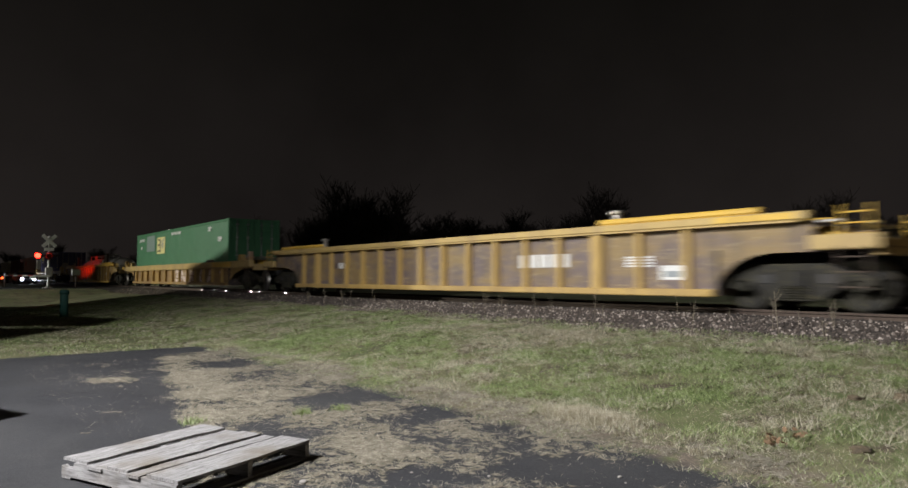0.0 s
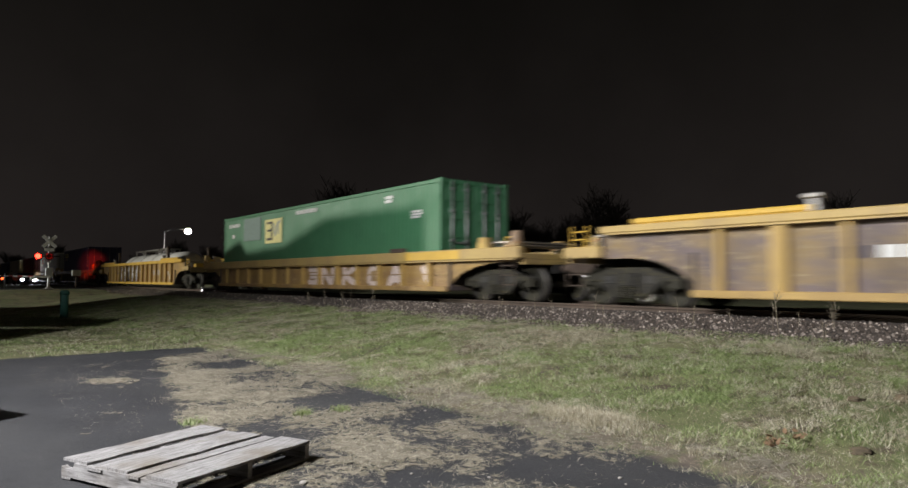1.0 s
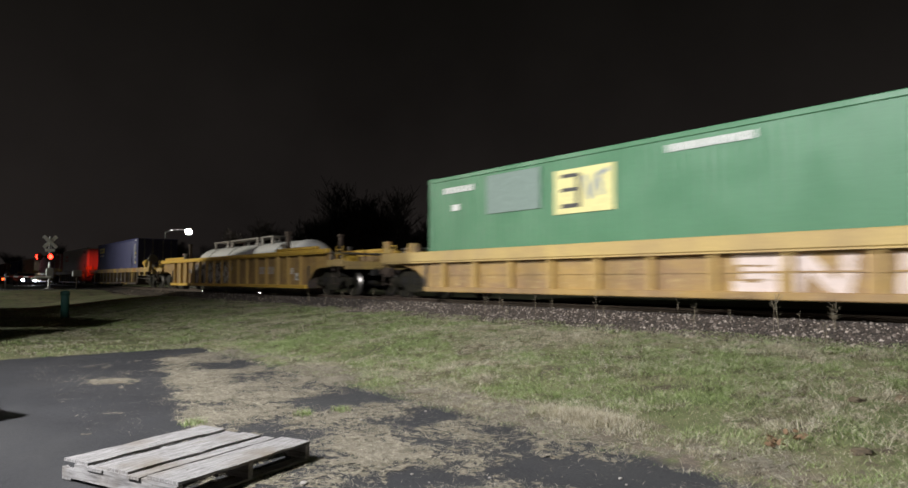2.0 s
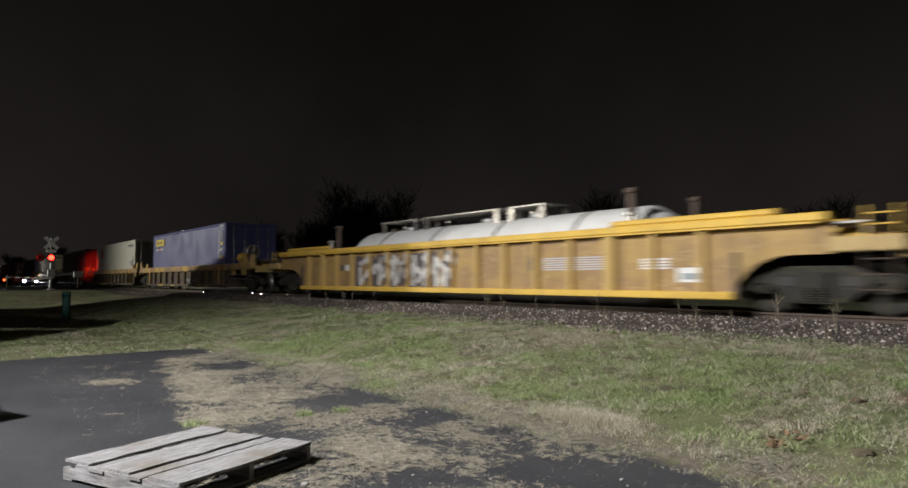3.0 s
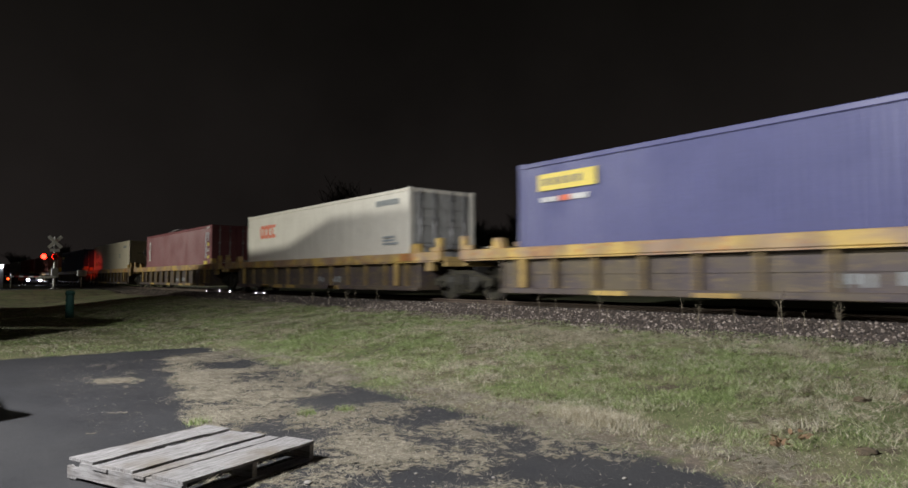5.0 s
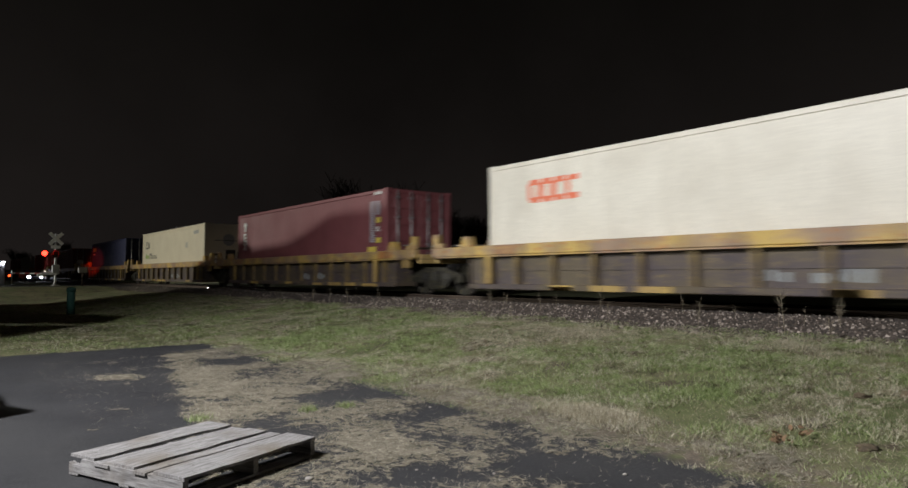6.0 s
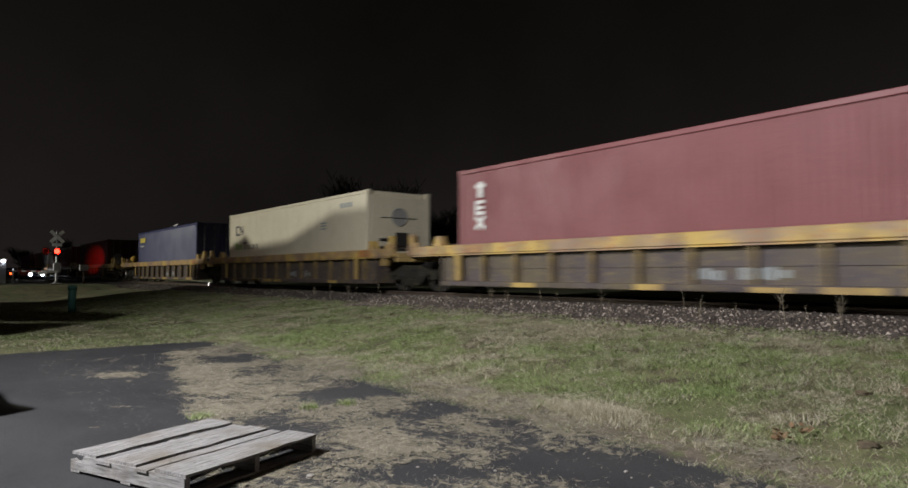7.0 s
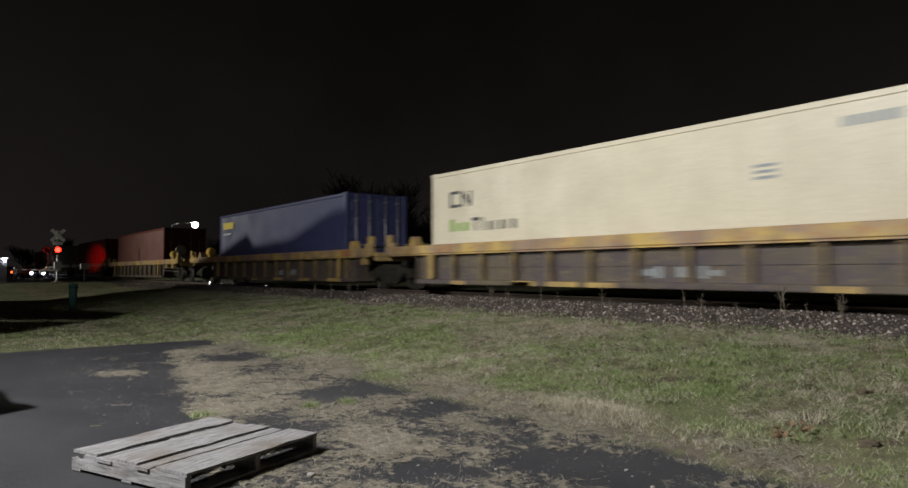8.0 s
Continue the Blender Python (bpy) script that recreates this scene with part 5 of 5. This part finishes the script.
def gravel():
    rnd = random.Random(5)
    verts, faces = [], []
    shapes = ((1, 0, 0), (-0.5, 0.86, 0), (-0.5, -0.86, 0.1), (0.3, 0.2, 0.8), (-0.4, -0.2, 0.7))
    tris = ((0, 1, 3), (1, 4, 3), (1, 2, 4), (2, 0, 3), (2, 3, 4))
    for _ in range(36000):
        x = rnd.choice((rnd.uniform(-16, 1), rnd.uniform(-45, 1)))
        y = 9.0 + abs(rnd.gauss(0, 0.75)) if rnd.random() < 0.75 else rnd.uniform(9.0, 14.0)
        y += rnd.uniform(-0.35, 0.1)
        if y > 14.4:
            continue
        r = rnd.uniform(0.014, 0.028) if rnd.random() < 0.7 else rnd.uniform(0.028, 0.042)
        a = rnd.uniform(0, 6.28)
        c, s = math.cos(a), math.sin(a)
        z = height(x, y) - 0.006
        b = len(verts)
        for u, v, w in shapes:
            u, v, w = u * rnd.uniform(0.6, 1.3), v * rnd.uniform(0.6, 1.3), w * rnd.uniform(0.6, 1.3)
            verts.append((x + r * (c * u - s * v), y + r * (s * u + c * v), z + r * w))
        faces += [(b + i, b + j, b + k) for i, j, k in tris]
    k = Nodes("crushed_stone")
    geo = k.n.new("ShaderNodeNewGeometry")
    col = k.mix(k.step(geo.outputs["Random Per Island"], 0.0, 1.0), (0.05, 0.04, 0.034), k.mix(k.step(geo.outputs["Random Per Island"], 0.70, 1.0), (0.125, 0.098, 0.078), (0.50, 0.43, 0.37)))
    stuff("gravel", verts, faces, [k.done(col, 0.9, 0, k.noise(60, 3), 0.3, 0.005)], "crushed grey stone ballast along the track", "gravel")


gravel()


def blade_mat(name, a, b, c):
    k = Nodes(name)
    geo = k.n.new("ShaderNodeNewGeometry")
    r = geo.outputs["Random Per Island"]
    return k.done(k.mix(k.step(r, 0.0, 0.6), a, k.mix(k.step(r, 0.6, 1.0), b, c)), 0.8)


def patch(x, y, s, o):
    return 0.5 + 0.5 * noise.noise(Vector((x * s, y * s, o)))


def bumps(x, y, spots):
    return sum(k * math.exp(-((x - cx) ** 2 + (y - cy) ** 2) / (r * r)) for cx, cy, r, k in spots)


DRY = ((-8.0, 7.1, 0.9, 0.40), (-7.1, 7.9, 0.6, 0.35), (-4.04, 4.75, 0.4, 0.6), (-2.6, 6.4, 0.6, 0.35), (-7.1, 5.8, 0.6, 0.2), (-6.2, 4.9, 0.5, 0.3), (-9.0, 4.8, 0.6, 0.3),
       (-5.5, 5.2, 0.5, -0.35), (-3.8, 5.9, 0.6, -0.3), (-11.4, 5.4, 1.4, -0.3), (-3.9, 7.5, 0.7, -0.3), (-9.5, 6.0, 1.0, -0.2))
BARE = ((-3.5, 4.75, 0.3, 0.3), (-4.0, 6.55, 0.3, 0.3), (-1.97, 5.15, 0.45, 0.4), (-2.6, 4.95, 0.5, 0.4), (-4.9, 6.1, 0.3, 0.25), (-3.0, 6.9, 0.3, 0.25), (-5.6, 7.6, 0.3, 0.2), (-2.0, 6.5, 0.3, 0.3), (-3.0, 4.7, 0.5, 0.25))


def dryness(x, y):
    return patch(x, y, 0.55, 4.0) * 0.6 + 0.18 + 0.75 * (patch(x, y, 1.9, 9.0) - 0.5) + 0.75 * (patch(x, y, 5.0, 12.0) - 0.5) + bumps(x, y, DRY)


def grass():
    rnd = random.Random(11)
    verts, faces, slots = [], [], []

    def blade(x, y, hgt, lean, w, dry):
        z = height(x, y)
        a = rnd.uniform(0, 6.28)
        lx, ly = math.cos(a) * lean, math.sin(a) * lean
        p = a + rnd.uniform(0.8, 2.2)
        wx, wy = math.cos(p) * w, math.sin(p) * w
        b = len(verts)
        verts.extend([(x - wx, y - wy, z), (x + wx, y + wy, z), (x + lx, y + ly, z + hgt)])
        faces.append((b, b + 1, b + 2))
        slots.append(2 if dry < 1.0 and rnd.random() < 0.62 * smooth(0.50, 0.68, patch(x, y, 2.6, 41.0) * 0.5 + patch(x, y, 7.0, 44.0) * 0.5)
                     else 1 if rnd.random() < (dry - 0.22) * 2.0 else 0)

    tried = 0
    while len(faces) < 480000 and tried < 900000:
        tried += 1
        y = rnd.uniform(4.1, 9.3)
        x = -0.6 - 34 * rnd.random() ** 2.3
        if x < -13.3 and rnd.random() < 0.5:
            y = rnd.uniform(-1, 9.2)
        elif y < 4.5 and rnd.random() < 0.6:
            continue
        dry = dryness(x, y)
        far = min(1.0, math.hypot(x, y) / 20)
        if patch(x, y, 1.3, 15.0) + 0.35 * (patch(x, y, 4.3, 19.0) - 0.5) + bumps(x, y, BARE) > 0.60 and rnd.random() < 0.85:
            continue
        hgt = rnd.uniform(0.008, 0.030) * (1.3 if dry < 0.5 else 0.8) * (1 + 0.5 * far)
        blade(x, y, hgt, hgt * (3.0 if dry > 0.55 else 2.0) * rnd.uniform(0.4, 1.5), 0.0014 + 0.0055 * far * far, dry)
    # taller tufts
    for _ in range(6500):
        cx, cy = -1.0 - 13 * rnd.random() ** 1.5, rnd.uniform(4.5, 9.0)
        dry = dryness(cx, cy)
        if patch(cx, cy, 1.1, 21.0) < 0.45 and abs(dry - 0.5) < 0.2:
            continue
        size = rnd.uniform(0.02, 0.05) if rnd.random() < 0.75 else rnd.uniform(0.05, 0.11)
        for _ in range(rnd.randint(10, 26)):
            h = size * rnd.uniform(0.5, 1.1)
            blade(rnd.gauss(cx, size * 0.5), rnd.gauss(cy, size * 0.5), h, h * rnd.uniform(0.5, 2.2), 0.0022, dry + rnd.uniform(-0.15, 0.15))
    # small green weeds growing through the straw
    for cx, cy in ((-6.31, 1.98), (-6.07, 2.97), (-6.0, 3.35)):
        for _ in range(160):
            h = rnd.uniform(0.03, 0.08)
            blade(rnd.gauss(cx, 0.05), rnd.gauss(cy, 0.05), h, h * rnd.uniform(0.4, 1.3), 0.003, 0.1)
    # one thick pale tuft at the asphalt's edge
    for _ in range(9000):
        h = rnd.uniform(0.03, 0.09)
        blade(rnd.gauss(-4.05, 0.24), rnd.gauss(4.78, 0.11), h, h * rnd.uniform(0.3, 1.2), 0.0018, 1.2)
    stuff("grass", verts, faces, [blade_mat("green_blades", (0.115, 0.165, 0.05), (0.25, 0.335, 0.11), (0.56, 0.60, 0.34)),
                                  blade_mat("dry_blades", (0.22, 0.19, 0.12), (0.49, 0.44, 0.31), (0.76, 0.71, 0.58)),
                                  blade_mat("brown_thatch", (0.05, 0.038, 0.022), (0.13, 0.105, 0.065), (0.30, 0.26, 0.17))],
          "patchy green and dry winter grass on the bank", "grass", slots)


grass()

GAPS = ((-8.76, 3.45, 0.35, 0.5), (-6.6, 3.5, 0.42, 0.7), (-7.1, 4.25, 0.38, 0.6), (-6.3, 4.2, 0.3, 0.5), (-5.22, 3.9, 0.36, 0.55), (-5.35, 2.5, 0.40, 0.55), (-3.2, 3.6, 0.60, 0.6),
        (-3.75, 2.5, 0.32, 0.5), (-2.6, 4.1, 0.40, 0.5), (-10.2, 4.0, 0.6, 0.7), (-7.7, 3.9, 0.25, 0.4), (-4.4, 3.3, 0.3, 0.35), (-9.66, 1.95, 0.30, -1.1), (-11.6, 3.3, 0.25, -0.8),
        (-9.3, 3.0, 0.6, -0.3), (-7.7, 2.9, 0.6, -0.3), (-4.3, 2.9, 0.4, -0.25))


def coverage(x, y):
    """How thickly straw lies at a place: over 0.5 it hides the asphalt."""
    inside = smooth(-0.02, 0.35, y + 0.23 * x - 0.25 + 0.25 * (patch(x, y, 1.5, 31.0) - 0.5))
    fray = 0.9 * (patch(x, y, 1.6, 2.0) - 0.5) + 0.55 * (patch(x, y, 4.2, 6.0) - 0.5) + 0.65 * (patch(x, y, 9.0, 8.0) - 0.5)
    return inside * 0.66 - bumps(x, y, GAPS) + fray - max(0.0, x + 5.5) * 0.035 - max(0.0, x + 2.3) * 0.5


def straw():
    rnd = random.Random(17)
    step = 0.035
    xs, ys = np.arange(-12.2, -0.9, step), np.arange(1.0, 4.75, step)
    index, verts, faces = {}, [], []

    def corner(i, j):
        if (i, j) not in index:
            x, y = xs[i] + rnd.uniform(-0.4, 0.4) * step, ys[j] + rnd.uniform(-0.4, 0.4) * step
            thick = max(0.0, min(0.3, coverage(x, y) - 0.45))
            index[i, j] = len(verts)
            verts.append((x, y, height(x, y) + 0.004 + 0.05 * thick * rnd.random()))
        return index[i, j]

    for i in range(len(xs) - 1):
        for j in range(len(ys) - 1):
            if coverage(xs[i], ys[j]) + rnd.uniform(-0.34, 0.20) > 0.5:
                faces.append((corner(i, j), corner(i + 1, j), corner(i + 1, j + 1), corner(i, j + 1)))
    k = Nodes("matted_straw")
    fine, mid = k.noise(70, 4, 0.65), k.noise(5, 5, 0.6)
    col = k.mix(k.step(fine, 0.3, 0.7), (0.11, 0.095, 0.07), (0.35, 0.315, 0.24))
    col = k.mix(k.step(mid, 0.38, 0.62), k.mix(0.65, col, (0.085, 0.075, 0.052)), col)
    stuff("straw_mat", verts, faces, [k.done(col, 0.95, 0, fine, 0.6, 0.015)], "matted dry grass clippings lying over the asphalt edge", "straw")
    verts, faces = [], []
    for _ in range(260000):
        x, y = rnd.uniform(-11.8, -1.0), rnd.uniform(1.2, 5.0)
        if coverage(x, y) + rnd.gauss(0, 0.16) < 0.50 and rnd.random() > 0.012:
            continue
        a, ln = rnd.uniform(0, 6.28), rnd.uniform(0.02, 0.075)
        z = height(x, y) + rnd.uniform(0.004, 0.014)
        dx, dy, w = math.cos(a) * ln, math.sin(a) * ln, 0.0014
        b = len(verts)
        verts += [(x - dy / ln * w, y + dx / ln * w, z), (x + dy / ln * w, y - dx / ln * w, z), (x + dx, y + dy, z + rnd.uniform(-0.004, 0.018))]
        faces.append((b, b + 1, b + 2))
    stuff("straw", verts, faces, [blade_mat("straw_blades", (0.18, 0.155, 0.11), (0.38, 0.34, 0.255), (0.62, 0.57, 0.45))],
          "loose dry straw over the asphalt edge", "straw")


straw()


def dead_leaves(seed, n, spread):
    """A small heap of curled brown leaves."""
    rnd = random.Random(seed)
    heap = tagged(empty("leaf_heap"), "small heap of curled orange-brown dead leaves on bare soil", "leaf heap")
    for _ in range(n):
        bm = bmesh.new()
        L, W = rnd.uniform(0.03, 0.06), rnd.uniform(0.012, 0.022)
        rim = [(0, -W * 0.2), (L * 0.3, -W), (L * 0.7, -W * 0.8), (L, 0), (L * 0.7, W * 0.8), (L * 0.3, W), (0, W * 0.2)]
        up = [bm.verts.new((x, y, 0.35 * abs(y) + 0.3 * x * x / L)) for x, y in rim]
        dn = [bm.verts.new((x, y, 0.35 * abs(y) + 0.3 * x * x / L - 0.002)) for x, y in rim]
        bm.faces.new(up), bm.faces.new(dn[::-1])
        for i in range(7):
            bm.faces.new((dn[i], dn[(i + 1) % 7], up[(i + 1) % 7], up[i]))
        ob = part("leaf", bm, leaf_mat, heap)
        ob.matrix_basis = pose(rnd.gauss(0, spread), rnd.gauss(0, spread), rnd.uniform(0.01, 0.06), rnd.uniform(-40, 40), rnd.uniform(-40, 40), rnd.uniform(0, 360))
    return heap


leaf_mat = plain("dead_leaf_brown", (0.24, 0.15, 0.085), 0.85)
moved(dead_leaves(1, 26, 0.055), -2.47, 5.03, height(-2.47, 5.03))
moved(dead_leaves(2, 10, 0.05), -2.35, 5.25, height(-2.35, 5.25))


def clod(seed, size):
    rnd = random.Random(seed)
    bm = bmesh.new()
    bmesh.ops.create_icosphere(bm, subdivisions=3, radius=1.0)
    for v in bm.verts:
        n = 1 + 0.6 * noise.noise(v.co * 1.9 + Vector((seed, 0, 0))) + 0.35 * noise.noise(v.co * 4.5) + 0.15 * noise.noise(v.co * 9)
        v.co = Vector((v.co.x * size[0], v.co.y * size[1], v.co.z * size[2])) * n
    for f in bm.faces:
        f.smooth = True
    return tagged(part("earth_clod", bm, soil_mat), "lump of dark earth with dry grass on it", "clod")


soil_mat = worn("crumbly_soil", (0.13, 0.10, 0.06), (0.05, 0.04, 0.028), 0.9, 0.95, 0.0, 6.0, False, 0.3)
for i, (x, y, sz) in enumerate(((-2.05, 6.75, (0.15, 0.12, 0.06)), (-2.45, 6.55, (0.08, 0.06, 0.03)), (-1.95, 5.25, (0.09, 0.08, 0.03)))):
    moved(clod(i + 1, sz), x, y, height(x, y) - sz[2] * 0.15)


def pebble(seed, r):
    bm = bmesh.new()
    bmesh.ops.create_icosphere(bm, subdivisions=2, radius=r)
    for v in bm.verts:
        v.co = v.co * (1 + 0.3 * noise.noise(v.co * 30 + Vector((seed, 3, 0))))
        v.co.z *= 0.55
    return tagged(part("pebble", bm, "concrete"), "pale loose stone chip on the asphalt", "pebble", "stone chips on the lot")


rp = random.Random(9)
for i in range(24):
    x, y = (-4.04, 1.98) if i == 0 else (rp.uniform(-6, -1.5), rp.uniform(2.6, 5.0))
    r = 0.028 if i == 0 else rp.uniform(0.008, 0.018)
    moved(pebble(i, r), x, y, height(x, y) + r * 0.4)


def weed(seed, h):
    rnd = random.Random(seed)
    bm = bmesh.new()
    for _ in range(rnd.randint(1, 2)):
        a = rnd.uniform(0, 6.28)
        top = Vector((math.cos(a) * h * 0.10, math.sin(a) * h * 0.10, h * rnd.uniform(0.8, 1.0)))
        rod(bm, (0, 0, -0.03), top, 0.0042, 0.0016, sides=4)
        for k in range(rnd.randint(5, 9)):
            b = top * rnd.uniform(0.35, 0.95)
            d = Vector((rnd.uniform(-1, 1), rnd.uniform(-1, 1), rnd.uniform(0.6, 1.3))).normalized() * h * rnd.uniform(0.12, 0.34)
            rod(bm, b, b + d, 0.0022, 0.001, sides=3)
            for q in (0.45, 0.7):
                e = b + d * q
                rod(bm, e, e + Vector((rnd.uniform(-1, 1), rnd.uniform(-1, 1), rnd.uniform(0.3, 1))) * h * 0.08, 0.0016, 0.0008, sides=3)
    w = part("weed", bm, weed_mat)
    return tagged(w, "thin dry leafless weed stalk in the gravel", "weed", "weeds along the track")


weed_mat = plain("dry_weed_stalk", (0.22, 0.185, 0.13), 0.85)
rnd = random.Random(2)
for i in range(34):
    x = -4.43 if i == 0 else -2 - 20 * rnd.random() ** 1.3
    y = 9.3 if i == 0 else rnd.uniform(9.0, 9.9)
    moved(weed(i, 0.62 if i == 0 else rnd.uniform(0.20, 0.46)), x, y, height(x, y), rnd.uniform(0, 360))



def motions():
    for ob, x in MOVERS:
        walk(ob, [(0.0, pose(x, TRACK, RAIL)), (2.0, pose(x + SPEED * 2, TRACK, RAIL)), (4.0, pose(x + SPEED * 4, TRACK, RAIL)),
                  (6.0, pose(x + SPEED * 6, TRACK, RAIL)), (8.0, pose(x + SPEED * 8, TRACK, RAIL))])
    for ob, place in SPINNERS:
        turn = math.degrees(SPEED / 0.42)
        walk(ob, [(i / 30, pose(*place, 0, (turn * i / 30) % 360, 0)) for i in range(241)])
    # the two lamps of the signal flash in turn
    change = [0.15, 0.68, 1.36, 1.98, 2.65, 3.22, 3.95, 4.62, 5.25, 5.80, 6.40, 7.10, 7.72]
    for n, (ob, place) in enumerate(DRUMS):
        rows, first = [], True
        dark = 0 if n == 0 else 180
        rows.append((0.0, pose(*place, 0, 0, dark)))
        for t in change:
            if t > 7.9:
                break
            for k in range(4):
                rows.append((t + k / 30, pose(*place, 0, 0, dark + 60 * k)))
            dark = (dark + 180) % 360
        rows.append((8.0, pose(*place, 0, 0, dark)))
        walk(ob, rows)


motions()
